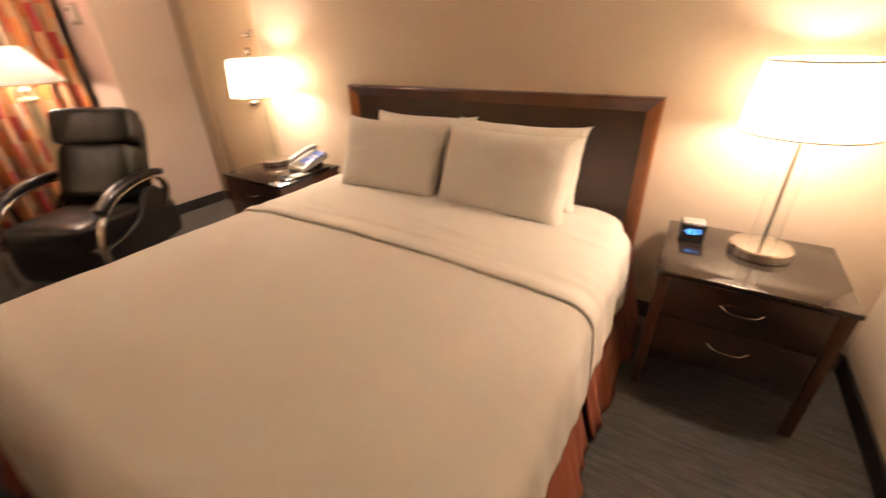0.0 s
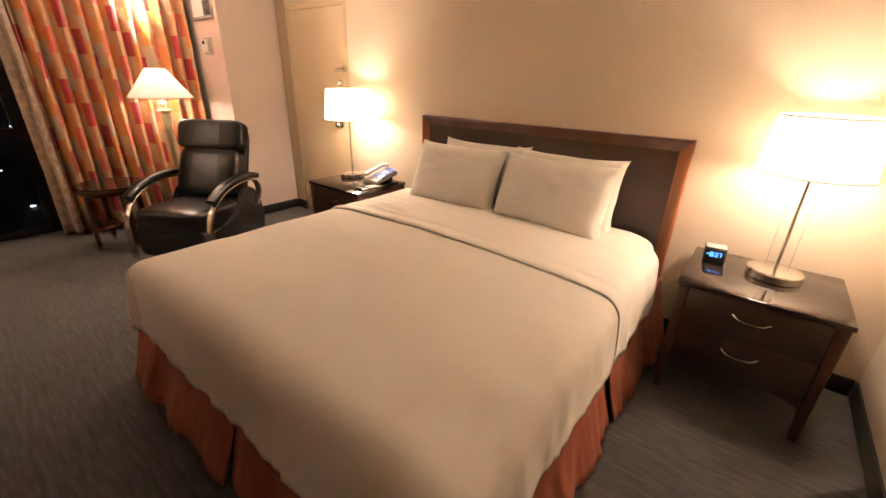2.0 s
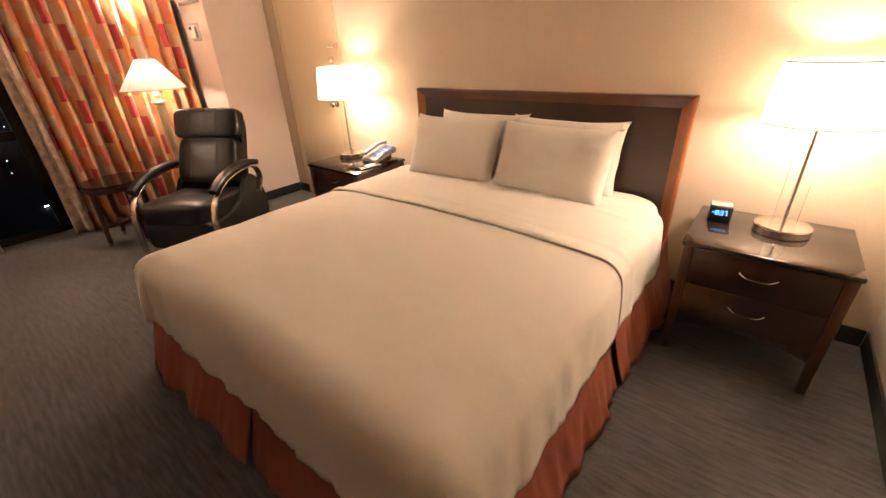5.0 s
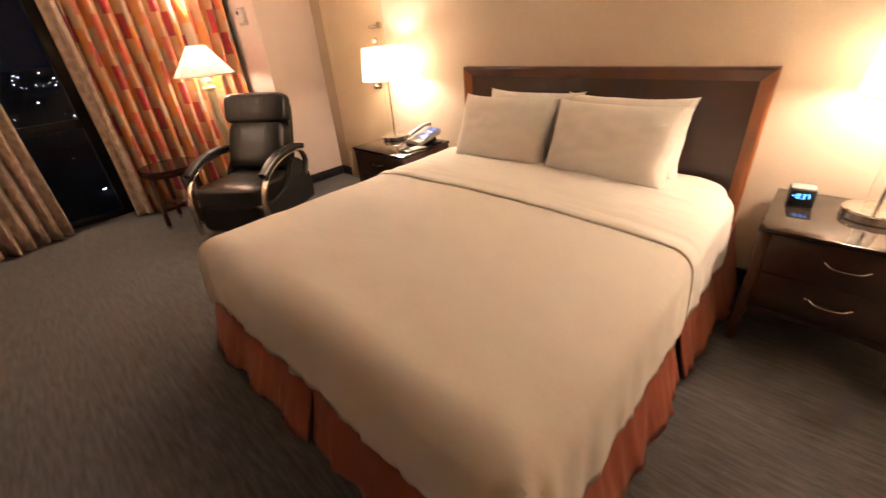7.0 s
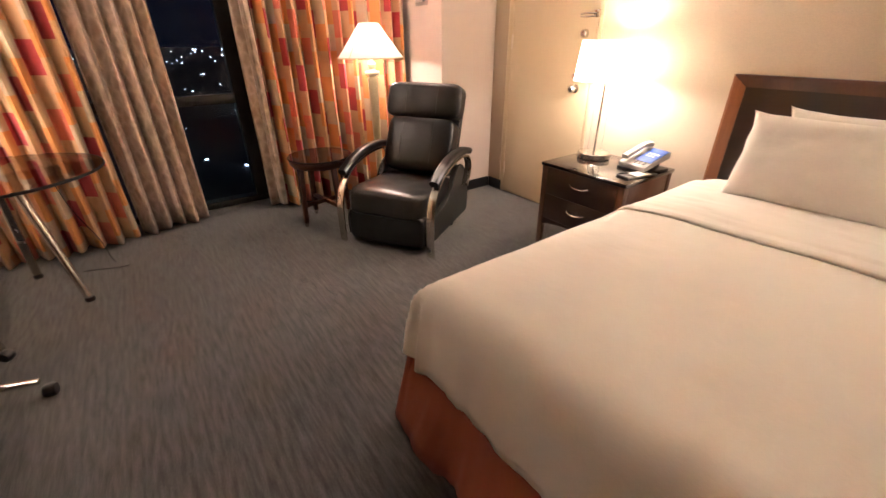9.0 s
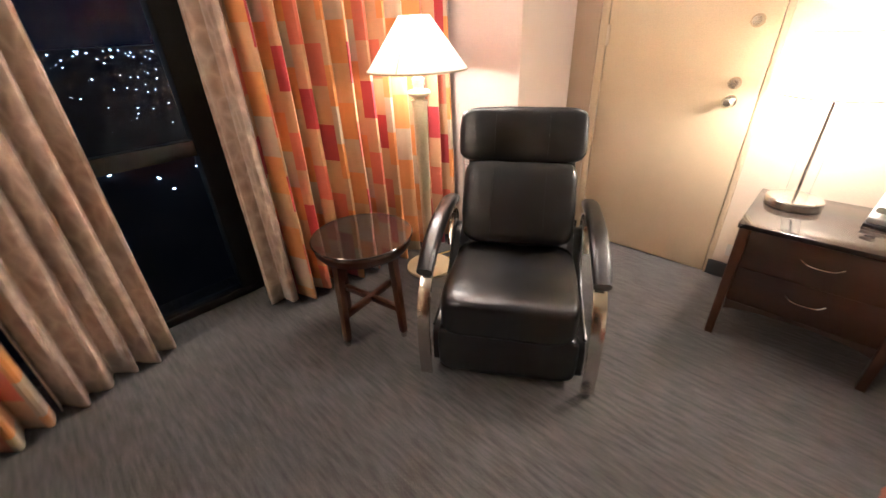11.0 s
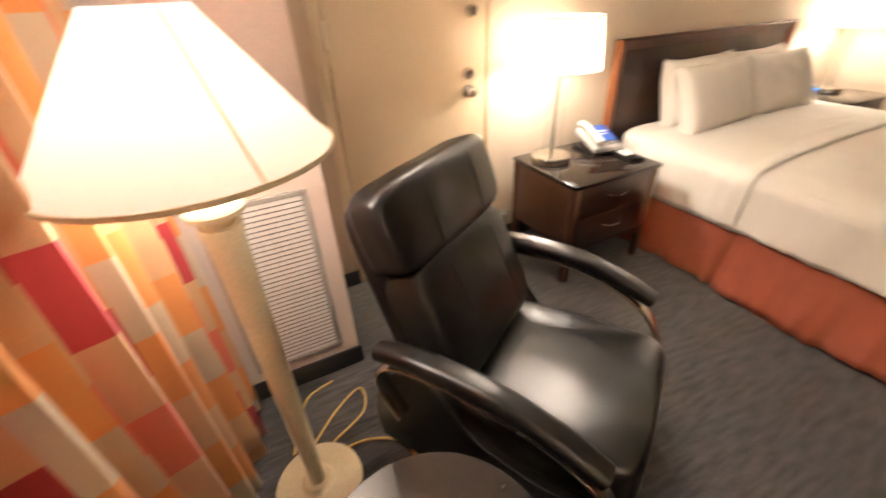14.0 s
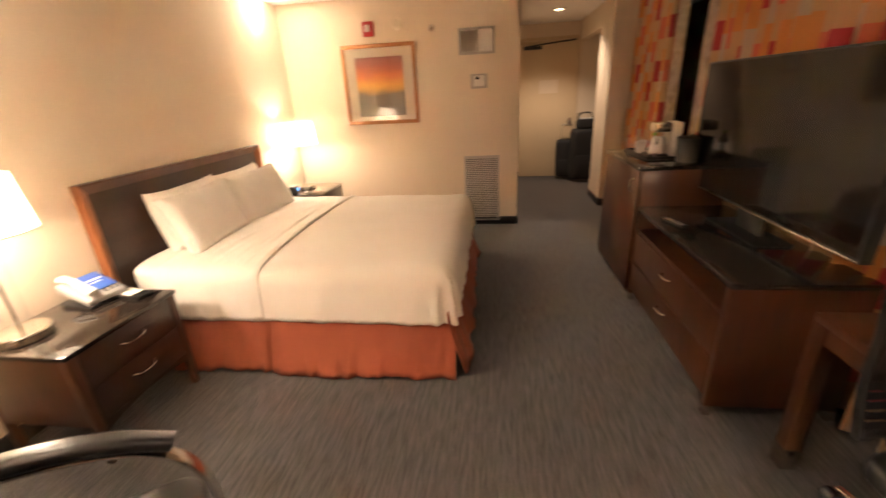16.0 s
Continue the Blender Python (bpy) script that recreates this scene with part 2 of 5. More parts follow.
BLACK_CLOTH = surface("black_nylon", (0.010, 0.010, 0.010), (0.016, 0.015, 0.015), 0.8, 10, 300, 0.3, 0.001)
RED_PLASTIC = surface("red_plastic", (0.45, 0.02, 0.02), (0.38, 0.015, 0.018), 0.35, 8, 200, 0.03)
BLUE_CARD = surface("blue_faceplate", (0.04, 0.12, 0.50), (0.07, 0.17, 0.58), 0.3, 8, 200, 0.02)
PAPER = surface("white_paper", (0.78, 0.77, 0.74), (0.74, 0.73, 0.70), 0.7, 8, 200, 0.02)
OAK_FRAME = surface("orange_oak", (0.46, 0.19, 0.05), (0.36, 0.13, 0.035), 0.35, 12, 90, 0.1, 0.001, stretch=(1, 1, 0.2), coat=0.3)
MAT_BOARD = surface("cream_mat_board", (0.76, 0.68, 0.54), (0.73, 0.65, 0.51), 0.8, 8, 300, 0.1, 0.0005)
GOLD_CORD = surface("yellow_cord", (0.62, 0.42, 0.10), (0.55, 0.36, 0.08), 0.45, 20, 150, 0.0)
SHADE = shade_cloth("drum_shade_cloth", (0.95, 0.92, 0.85), 0.78)
FLOOR_SHADE = shade_cloth("cone_shade_cloth", (0.92, 0.89, 0.85), 0.34)
GLASS = clear_glass("clear_glass")
THIN_GLASS = pane_glass("thin_glass", (0.97, 0.98, 0.98))
PICTURE_GLASS = pane_glass("picture_glass", (0.98, 0.98, 0.98))
PICTURE_GLASS.node_tree.nodes["Mix Shader"].inputs[0].default_value = 0.07
PICTURE_GLASS.node_tree.links.remove(PICTURE_GLASS.node_tree.nodes["Mix Shader"].inputs[0].links[0])
TUBE_GLASS = pane_glass("tube_glass", (0.97, 0.98, 0.98))
TUBE_GLASS.node_tree.nodes["Fresnel"].inputs["IOR"].default_value = 1.025
WINDOW_GLASS = pane_glass("window_glass", (0.85, 0.9, 0.93))
WINDOW_GLASS.node_tree.nodes["Fresnel"].inputs["IOR"].default_value = 1.28
SMOKED_GLASS = clear_glass("smoked_glass", (0.42, 0.40, 0.38))


def crumple(m, scale, depth, strength):
    """Adds soft creases to a cloth on top of its weave."""
    nodes, links = m.node_tree.nodes, m.node_tree.links
    b = nodes.new("ShaderNodeBump")
    b.inputs["Strength"].default_value, b.inputs["Distance"].default_value = strength, depth
    links.new(grain(nodes, links, scale, 5, (1, 1.6, 1)), b.inputs["Height"])
    links.new(nodes["Bump"].outputs["Normal"], b.inputs["Normal"])
    links.new(b.outputs["Normal"], nodes["Principled BSDF"].inputs["Normal"])


crumple(LINEN, 7, 0.012, 0.35)
crumple(PILLOW, 9, 0.012, 0.4)
crumple(SKIRT, 12, 0.010, 0.4)
CHECKS, LEAVES, PRINT = checked_cloth(), leafy_cloth(), sunset_print()
CLOCK_GLOW = glowing("clock_digits", (0.05, 0.35, 1.0), 4.0)
BULB_GLOW = glowing("bulb_glass", (1.0, 0.74, 0.42), 6.0)
CITY_GLOW = glowing("city_light", (0.75, 0.88, 1.0), 7.0)
NIGHT_GROUND = surface("night_ground", (0.012, 0.014, 0.02), (0.03, 0.034, 0.045), 0.9, 0.02, 0.4, 0.0)


# ---- building helpers ----
def mesh_of(name, bm, mat, smooth=True):
    me = bpy.data.meshes.new(name)
    bmesh.ops.recalc_face_normals(bm, faces=bm.faces)
    bm.to_mesh(me)
    bm.free()
    me.materials.append(mat)
    if smooth:
        me.polygons.foreach_set("use_smooth", [True] * len(me.polygons))
        me.set_sharp_from_angle(angle=radians(38))
    return me


def part(name, bm, mat, parent, label="", m=None):
    """One mesh object under a thing or a part."""
    ob = new(name, mesh_of(name, bm, mat))
    ob.parent = parent
    if m is not None:
        ob.matrix_basis = m
    return tagged(ob, label)


def thing(name, m, label, category, group="", kind=""):
    ob = new(name)
    ob.empty_display_size = 0.1
    ob.matrix_basis = m
    return tagged(ob, label, category, group, kind)


def single(name, bm, mat, m, label, category, group="", kind=""):
    """A thing or piece of the setting that is one mesh."""
    ob = new(name, mesh_of(name, bm, mat))
    ob.matrix_basis = m
    return tagged(ob, label, category, group, kind)


def box(x0, x1, y0, y1, z0, z1, bevel=0.0, segs=2, bm=None):
    b = bmesh.new()
    bmesh.ops.create_cube(b, size=1)
    for v in b.verts:
        v.co = Vector((x0 + (v.co.x + 0.5) * (x1 - x0), y0 + (v.co.y + 0.5) * (y1 - y0), z0 + (v.co.z + 0.5) * (z1 - z0)))
    if bevel:
        bmesh.ops.bevel(b, geom=list(b.edges), offset=bevel, segments=segs, affect="EDGES", profile=0.5)
    return join(bm, b)


def join(bm, other):
    if bm is None:
        return other
    me = bpy.data.meshes.new("tmp")
    other.to_mesh(me)
    other.free()
    bm.from_mesh(me)
    bpy.data.meshes.remove(me)
    return bm


def lathe(profile, segs=32, bm=None):
    """Turns (radius, z) pairs about the z axis."""
    b = bmesh.new()
    rings = []
    for r, z in profile:
        if r < 1e-5:
            rings.append([b.verts.new((0, 0, z))])
        else:
            rings.append([b.verts.new((r * math.cos(2 * math.pi * i / segs), r * math.sin(2 * math.pi * i / segs), z)) for i in range(segs)])
    for lo, hi in zip(rings, rings[1:]):
        for i in range(segs):
            j = (i + 1) % segs
            quad = [lo[i % len(lo)], lo[j % len(lo)], hi[j % len(hi)], hi[i % len(hi)]]
            quad = list(dict.fromkeys(quad))
            if len(quad) > 2:
                b.faces.new(quad)
    return join(bm, b)


def spline(points, n):
    """A smooth line of n + 1 points through the given points."""
    p = [Vector(q) for q in points]
    p = [2 * p[0] - p[1]] + p + [2 * p[-1] - p[-2]]
    out, m = [], len(points) - 1
    for k in range(n + 1):
        s = min(k * m / n, m - 1e-6)
        i, t = int(s), s - int(s)
        a, b, c, d = p[i:i + 4]
        out.append(0.5 * (2 * b + (c - a) * t + (2 * a - 5 * b + 4 * c - d) * t * t + (3 * b - a - 3 * c + d) * t ** 3))
    return out


def sweep(path, section, up=(0, 0, 1), bm=None, scale=None):
    """Sweeps a closed section of (side, up) pairs along a line."""
    b, rings = bmesh.new(), []
    for k, p in enumerate(path):
        d = (path[min(k + 1, len(path) - 1)] - path[max(k - 1, 0)]).normalized()
        side = d.cross(Vector(up))
        side = side.normalized() if side.length > 1e-4 else Vector((1, 0, 0))
        top = side.cross(d)
        f = scale(k / (len(path) - 1)) if scale else 1
        rings.append([b.verts.new(p + f * (side * s + top * u)) for s, u in section])
    n = len(section)
    for lo, hi in zip(rings, rings[1:]):
        for i in range(n):
            b.faces.new((lo[i], lo[(i + 1) % n], hi[(i + 1) % n], hi[i]))
    b.faces.new(rings[0])
    b.faces.new(rings[-1])
    return join(bm, b)


def ring(r, n=10, squash=1.0):
    return [(r * math.cos(2 * math.pi * i / n), squash * r * math.sin(2 * math.pi * i / n)) for i in range(n)]


def tube(points, r, n=10, steps=24, bm=None, up=(0, 0, 1)):
    return sweep(spline(points, steps), ring(r, n), up, bm)


def rounded(w, h, r, n=4):
    """A rounded rectangle as (side, up) pairs."""
    out = []
    for cx, cy, a in ((w / 2 - r, h / 2 - r, 0), (r - w / 2, h / 2 - r, 90), (r - w / 2, r - h / 2, 180), (w / 2 - r, r - h / 2, 270)):
        out += [(cx + r * math.cos(radians(a + 90 * i / n)), cy + r * math.sin(radians(a + 90 * i / n))) for i in range(n + 1)]
    return out


def slab(w, d, h, power=6, crown=0.0, seed=0, rough=0.0, n=22):
    """A soft cushion of that size, centred, with rounded rims and slight creases."""
    b = bmesh.new()
    bmesh.ops.create_cube(b, size=2)
    bmesh.ops.subdivide_edges(b, edges=list(b.edges), cuts=n - 1, use_grid_fill=True)
    for v in b.verts:
        c = v.co
        q = (abs(c.x) ** power + abs(c.y) ** power + abs(c.z) ** power) ** (1 / power)
        c = c / q
        swell = 1 + crown * (1 - c.x ** 2) * (1 - c.y ** 2)
        p = Vector((c.x * w / 2, c.y * d / 2, c.z * h / 2 * swell))
        if rough:
            p += c.normalized() * rough * noise.fractal(p * 7 + Vector((seed * 9.1, 0, 0)), 1.0, 2.0, 3)
        v.co = p
    return b


# ---- the room ----
FACE = -0.03          # headboard wall
EAST = 1.97           # picture wall
WEST = -3.98          # window wall
SOUTH = -4.36         # wall behind the television
HIGH = 2.62


def structure(name, bm, mat, label, category):
    return single(name, bm, mat, Matrix(), label, category, kind="structure")


structure("floor", box(-4.3, 5.2, -5.0, 0.2, -0.12, 0.0), CARPET, "dark grey streaked carpet laid wall to wall", "carpet")
structure("ceiling", box(-4.3, 5.2, -5.0, 0.2, HIGH, HIGH + 0.15), CEILING, "plain off-white painted ceiling", "ceiling")
wn = box(-1.945, EAST, FACE, 0.15, 0, HIGH)
box(-3.02, -2.80, FACE, 0.15, 0, HIGH, bm=wn)
box(-2.80, -1.945, FACE, 0.15, 2.08, HIGH, bm=wn)
structure("wall_north", wn, WALL, "tan papered wall behind the headboard", "wall")
structure("wall_east", box(EAST, EAST + 0.15, -2.77, 0.15, 0, HIGH), WALL, "tan papered wall with the framed print", "wall")
structure("wall_hall_north", box(EAST + 0.15, 5.1, -2.77, -2.6, 0, HIGH), WALL, "tan papered side wall of the entrance hall", "wall")
structure("wall_column", box(-4.13, -3.02, -0.635, 0.15, 0, HIGH), COLUMN, "pale painted service column beside the window", "wall")
we = box(4.92, 5.1, -2.77, -2.95, 0, HIGH)
box(4.92, 5.1, -3.95, -5.0, 0, HIGH, bm=we)
box(4.92, 5.1, -3.95, -2.95, 2.36, HIGH, bm=we)
structure("wall_hall_east", we, WALL, "tan wall round the entrance door", "wall")
structure("wall_hall_south", box(2.77, 3.42, -4.75, -3.95, 0, HIGH), WALL, "pale wall end between window and closet", "wall")
structure("closet_header", box(3.42, 4.92, -4.08, -3.95, 2.33, HIGH), WALL, "wall strip over the closet opening", "wall")
structure("wall_closet_back", box(3.42, 4.92, -4.9, -4.75, 0, HIGH), WALL, "plain back wall of the closet", "wall")
ws = box(-4.13, -1.9, SOUTH - 0.15, SOUTH, 0, HIGH)
box(-1.9, 2.77, SOUTH - 0.15, SOUTH, 0, 0.55, bm=ws)
box(-1.9, 2.77, SOUTH - 0.15, SOUTH, 2.35, HIGH, bm=ws)
box(2.55, 2.77, SOUTH - 0.15, SOUTH, 0.55, 2.35, bm=ws)
structure("wall_south", ws, WALL, "tan wall with a wide window behind the television", "wall")
ww = box(WEST - 0.15, WEST, -0.72, -0.635, 0, HIGH)
box(WEST - 0.15, WEST, SOUTH, -3.85, 0, HIGH, bm=ww)
box(WEST - 0.15, WEST, -3.85, -0.72, 2.45, HIGH, bm=ww)
structure("wall_west", ww, WALL, "wall round the full-height window", "wall")

for name, seg in (("baseboard_north", box(-1.93, EAST - 0.014, FACE - 0.012, FACE, 0, 0.10, 0.003)), ("baseboard_door_side", box(-3.008, -2.83, FACE - 0.012, FACE, 0, 0.10, 0.003)),
                  ("baseboard_east", box(EAST - 0.012, EAST, -2.77, FACE - 0.013, 0, 0.10, 0.003)), ("baseboard_east_end", box(EAST - 0.012, 4.9, -2.782, -2.770, 0, 0.10, 0.003)),
                  ("baseboard_column", box(-3.97, -3.008, -0.647, -0.635, 0, 0.10, 0.003)), ("baseboard_return", box(-3.02, -3.008, -0.635, FACE - 0.013, 0, 0.10, 0.003)),
                  ("baseboard_hall", box(2.758, 2.77, -4.34, -3.938, 0, 0.10, 0.003)), ("baseboard_hall_side", box(2.771, 3.42, -3.95, -3.938, 0, 0.10, 0.003)),
                  ("baseboard_hall_end", box(4.908, 4.92, -2.95, -2.783, 0, 0.10, 0.003))):
    structure(name, seg, RUBBER, "black rubber baseboard along the wall", "baseboard")


def panel_door(name, m, w, h, label):
    d = thing(name, m, label, "door", kind="structure")
    part("leaf", box(0.004, w - 0.004, -0.005, 0.035, 0.008, h - 0.004, 0.002), DOOR, d)
    part("frame", box(-0.05, -0.001, -0.006, 0.06, 0, h + 0.05, 0.004, bm=box(w + 0.001, w + 0.03, -0.006, 0.06, 0, h + 0.05, 0.004, bm=box(0, w, -0.006, 0.06, h, h + 0.05, 0.004))), DOOR, d)
    return d


def turned(profile, m, segs=24):
    b = lathe(profile, segs)
    b.transform(m)
    return b


DX = -2.80
structure("trim_door", box(-3.018, -2.852, FACE - 0.010, FACE - 0.001, 0.10, HIGH - 0.002, 0.002), TRIM, "darker tan painted strip beside the door", "trim")
door = panel_door("door_1", pose(DX, FACE, 0), 0.855, 2.06, "closed cream painted connecting door with round knobs")
toward = pose(0, 0, 0, 90, 0, 0)
for z in (0.25, 1.36):
    part("hinge", box(0.0, 0.018, -0.012, -0.004, z - 0.055, z + 0.055, 0.002), WALL, door, "painted hinge plate")
knob_profile = [(0.0, 0.074), (0.016, 0.073), (0.028, 0.062), (0.030, 0.050), (0.022, 0.036), (0.012, 0.026), (0.013, 0.012), (0.033, 0.009), (0.034, 0.0)]
bolt_profile = [(0.0, 0.034), (0.020, 0.033), (0.028, 0.022), (0.031, 0.0)]
part("knob", turned(knob_profile, pose(-2.065 - DX, -0.008, 1.037) @ toward), CHROME, door, "satin nickel knob")
part("deadbolt", turned(bolt_profile, pose(-2.065 - DX, -0.008, 1.128) @ toward), CHROME, door, "satin nickel bolt plate")
upper = part("deadbolt", turned(bolt_profile, pose(-2.045 - DX, -0.008, 1.416) @ toward), CHROME, door, "satin nickel bolt plate")
part("swing_latch", tube([(-2.09 - DX, -0.03, 1.54), (-2.02 - DX, -0.05, 1.545), (-1.95 - DX, -0.035, 1.54)], 0.006, 8, bm=box(-1.975 - DX, -1.935 - DX, -0.035, -0.007, 1.515, 1.565, 0.004, bm=tube([(-2.09 - DX, -0.03, 1.525), (-2.02 - DX, -0.05, 1.522), (-1.95 - DX, -0.035, 1.525)], 0.006, 8))), CHROME, door, "satin nickel swing bar latch")

hall_door = panel_door("door_2", pose(4.92, -2.95, 0, 0, 0, -90), 1.0, 2.36, "closed beige entrance door with a closer arm")
part("closer_arm", tube([(0.06, -0.09, 2.26), (0.5, -0.13, 2.30), (0.93, -0.05, 2.34)], 0.012, 8, bm=box(0.05, 0.36, -0.07, -0.006, 2.22, 2.27, 0.006)), BLACK, hall_door, "dark door closer")
part("notice", box(0.34, 0.66, -0.009, -0.006, 1.50, 1.72), WALL, hall_door, "pale framed notice")
part("lever", tube([(0.9, -0.02, 1.0), (0.9, -0.06, 1.0), (0.82, -0.065, 1.0)], 0.01, 8, bm=box(0.87, 0.93, -0.02, -0.006, 0.93, 1.07, 0.004)), CHROME, hall_door, "satin lever handle")

light = thing("recessed_light", pose(3.6, -3.4, HIGH), "lit round recessed downlight in the hall ceiling", "light")
part("trim_ring", lathe([(0.075, -0.002), (0.10, -0.004), (0.105, -0.012), (0.07, -0.016), (0.065, -0.004)]), WHITE_PLASTIC, light)
part("lens", lathe([(0.0, -0.006), (0.064, -0.006)]), BULB_GLOW, light, "glowing lens")


# ---- windows ----
def window(name, m, width, low, high, mullions, rails, label):
    """A dark framed window in its own plane: x along the wall, y out of the room."""
    w = thing(name, m, label, "window", kind="structure")
    f = 0.055
    part("frame", box(0, width, 0.02, 0.10, low, low + f, 0.004, bm=box(0, width, 0.02, 0.10, high - f, high, 0.004, bm=box(0, f, 0.02, 0.10, low + f, high - f, 0.004, bm=box(width - f, width, 0.02, 0.10, low + f, high - f, 0.004)))), BRONZE, w)
    for x, t in mullions:
        part("mullion", box(x - t / 2, x + t / 2, 0.01, 0.11, low + f, high - f, 0.004), BRONZE, w)
    xs = [0] + [x for x, _ in mullions] + [width]
    zs = [low] + rails + [high]
    for r in rails:
        for a, b in zip(xs, xs[1:]):
            part("rail", box(a + f, b - f, 0.025, 0.095, r - 0.04, r + 0.04, 0.003), BRONZE, w)
    for a, b in zip(xs, xs[1:]):
        for c, d in zip(zs, zs[1:]):
            p = part("pane", box(a + 0.02, b - 0.02, 0.057, 0.063, c + 0.02, d - 0.02), WINDOW_GLASS, w)
            p.visible_shadow = False
    return w


window("window_1", pose(WEST, -3.85, 0, 0, 0, 90), 3.13, 0.0, 2.45, [(1.03, 0.12), (1.79, 0.16)], [0.94], "full-height dark framed window looking out on the night city")
window("window_2", pose(2.55, SOUTH, 0, 0, 0, 180), 4.45, 0.55, 2.35, [(1.48, 0.08), (2.96, 0.08)], [], "wide dark framed window behind the curtains")


def curtain(hung, name, path, low, high, folds, depth, mat, label, seed=0, flare=0.0, u0=0.0, fullness=1.0, ends=0.0):
    """A hanging curtain with rounded folds along a floor line; UV in metres of cloth."""
    rnd = random.Random(seed)
    n = folds * 12
    line = spline([(x, y, 0) for x, y in path], n)
    shifts = [rnd.uniform(-0.4, 0.4) for _ in range(folds + 2)]
    amps = [rnd.uniform(0.65, 1.25) for _ in range(folds + 2)]
    b = bmesh.new()
    uv = b.loops.layers.uv.new("UVMap")
    levels = 15
    rows, us = [], [u0]
    top = []
    for k in range(n + 1):
        d = line[min(k + 1, n)] - line[max(k - 1, 0)]
        nx = Vector((-d.y, d.x, 0)).normalized()
        top.append((line[k], nx, k / 12))
    for j in range(levels + 1):
        z = low + (high - low) * j / levels
        h = 1 - j / levels
        row = []
        for p, nx, f in top:
            i = int(f)
            t = f - i
            a = amps[i] * (1 - t) + amps[i + 1] * t
            s = shifts[i] * (1 - t) + shifts[i + 1] * t
            wave = math.sin(2 * math.pi * f + s) + 0.25 * math.sin(4 * math.pi * f + 2 * s)
            off = depth * a * wave * (0.75 + 0.45 * h) + 0.015 * noise.noise(Vector((f * 0.9, z * 1.2, seed)))
            slide = 0.012 * noise.noise(Vector((f * 0.7, z * 0.8, seed + 5)))
            q = p + nx * (off + flare * h * h) + Vector((nx.y, -nx.x, 0)) * slide
            row.append(b.verts.new((q.x, q.y, z + (0.012 * math.sin(f * 2.1 + seed) if j == 0 else 0))))
        rows.append(row)
    for k in range(n):
        us.append(us[-1] + (rows[4][k + 1].co - rows[4][k].co).length * fullness)
    for j in range(levels):
        for k in range(n):
            face = b.faces.new((rows[j][k], rows[j][k + 1], rows[j + 1][k + 1], rows[j + 1][k]))
            for lp, (kk, jj) in zip(face.loops, ((k, j), (k + 1, j), (k + 1, j + 1), (k, j + 1))):
                lp[uv].uv = (us[kk], low + (high - low) * jj / levels)
    ob = part(name, b, mat, hung, label)
    sol = ob.modifiers.new("thick", "SOLIDIFY")
    sol.thickness = 0.004
    return ob


CURTAIN = "floor-length red, orange and tan checked curtain with a lined edge"
LINED = "beige leaf-patterned lined edge"
hung = thing("curtain", Matrix(), CURTAIN, "curtain", "curtains")
curtain(hung, "panel", [(-3.665, -1.955), (-3.645, -1.65), (-3.615, -1.33), (-3.575, -1.0), (-3.55, -0.69)], 0.03, 2.56, 11, 0.060, CHECKS, "", 3)
curtain(hung, "lined_edge", [(-3.81, -2.065), (-3.76, -2.055), (-3.70, -2.025), (-3.65, -1.965)], 0.025, 2.56, 2, 0.026, LEAVES, LINED, 4)
hung = thing("curtain", Matrix(), CURTAIN, "curtain", "curtains")
curtain(hung, "panel", [(-3.66, -3.10), (-3.60, -3.4), (-3.60, -3.65), (-3.62, -3.92)], 0.03, 2.56, 8, 0.047, CHECKS, "", 8, u0=2.1)
curtain(hung, "lined_edge", [(-3.80, -2.60), (-3.76, -2.75), (-3.72, -2.92), (-3.68, -3.08)], 0.025, 2.56, 5, 0.042, LEAVES, LINED, 9)
hung = thing("curtain", Matrix(), CURTAIN, "curtain", "curtains")
curtain(hung, "panel", [(2.68, -4.24), (2.2, -4.25), (1.66, -4.24)], 0.03, 2.56, 8, 0.085, CHECKS, "", 12, u0=1.3)
curtain(hung, "lined_edge", [(1.64, -4.25), (1.54, -4.26), (1.46, -4.27)], 0.03, 2.56, 2, 0.03, LEAVES, LINED, 13)
hung = thing("curtain", Matrix(), CURTAIN, "curtain", "curtains")
curtain(hung, "lined_edge", [(1.0, -4.26), (0.9, -4.25), (0.76, -4.24)], 0.03, 2.56, 3, 0.03, LEAVES, LINED, 14)
curtain(hung, "panel", [(0.74, -4.24), (0.0, -4.25), (-0.9, -4.24), (-1.85, -4.25)], 0.03, 2.56, 18, 0.10, CHECKS, "", 15, u0=0.4)
hung = thing("closet_curtain", Matrix(), "closet curtain in red, orange and tan blocks", "curtain")
curtain(hung, "panel", [(3.60, -4.13), (3.8, -4.15), (4.0, -4.13)], 0.05, 2.30, 4, 0.03, CHECKS, "", 17)
for a, b, nm in (((-3.72, -3.95), (-3.72, -0.66), "curtain_track"), ((2.72, -4.25), (-2.0, -4.25), "curtain_track")):
    single(nm, sweep([Vector((*a, 2.58)), Vector((*b, 2.58))], rounded(0.05, 0.05, 0.008)), WHITE_PLASTIC, Matrix(), "white metal curtain track under the ceiling", "curtain track")


# ---- bed ----
bed = thing("bed", pose(0, 0, 0), "king-size bed with white bedding and a terracotta skirt", "bed")
part("base", box(-0.95, 0.95, -2.14, -0.09, 0.04, 0.36, 0.02), DARK, bed)
mat_bm = slab(1.90, 2.08, 0.32, 10, 0.0, 2, 0.006, 26)
mat_bm.transform(pose(0, -1.13, 0.505))
part("mattress", mat_bm, LINEN, bed, "mattress in a white fitted sheet")


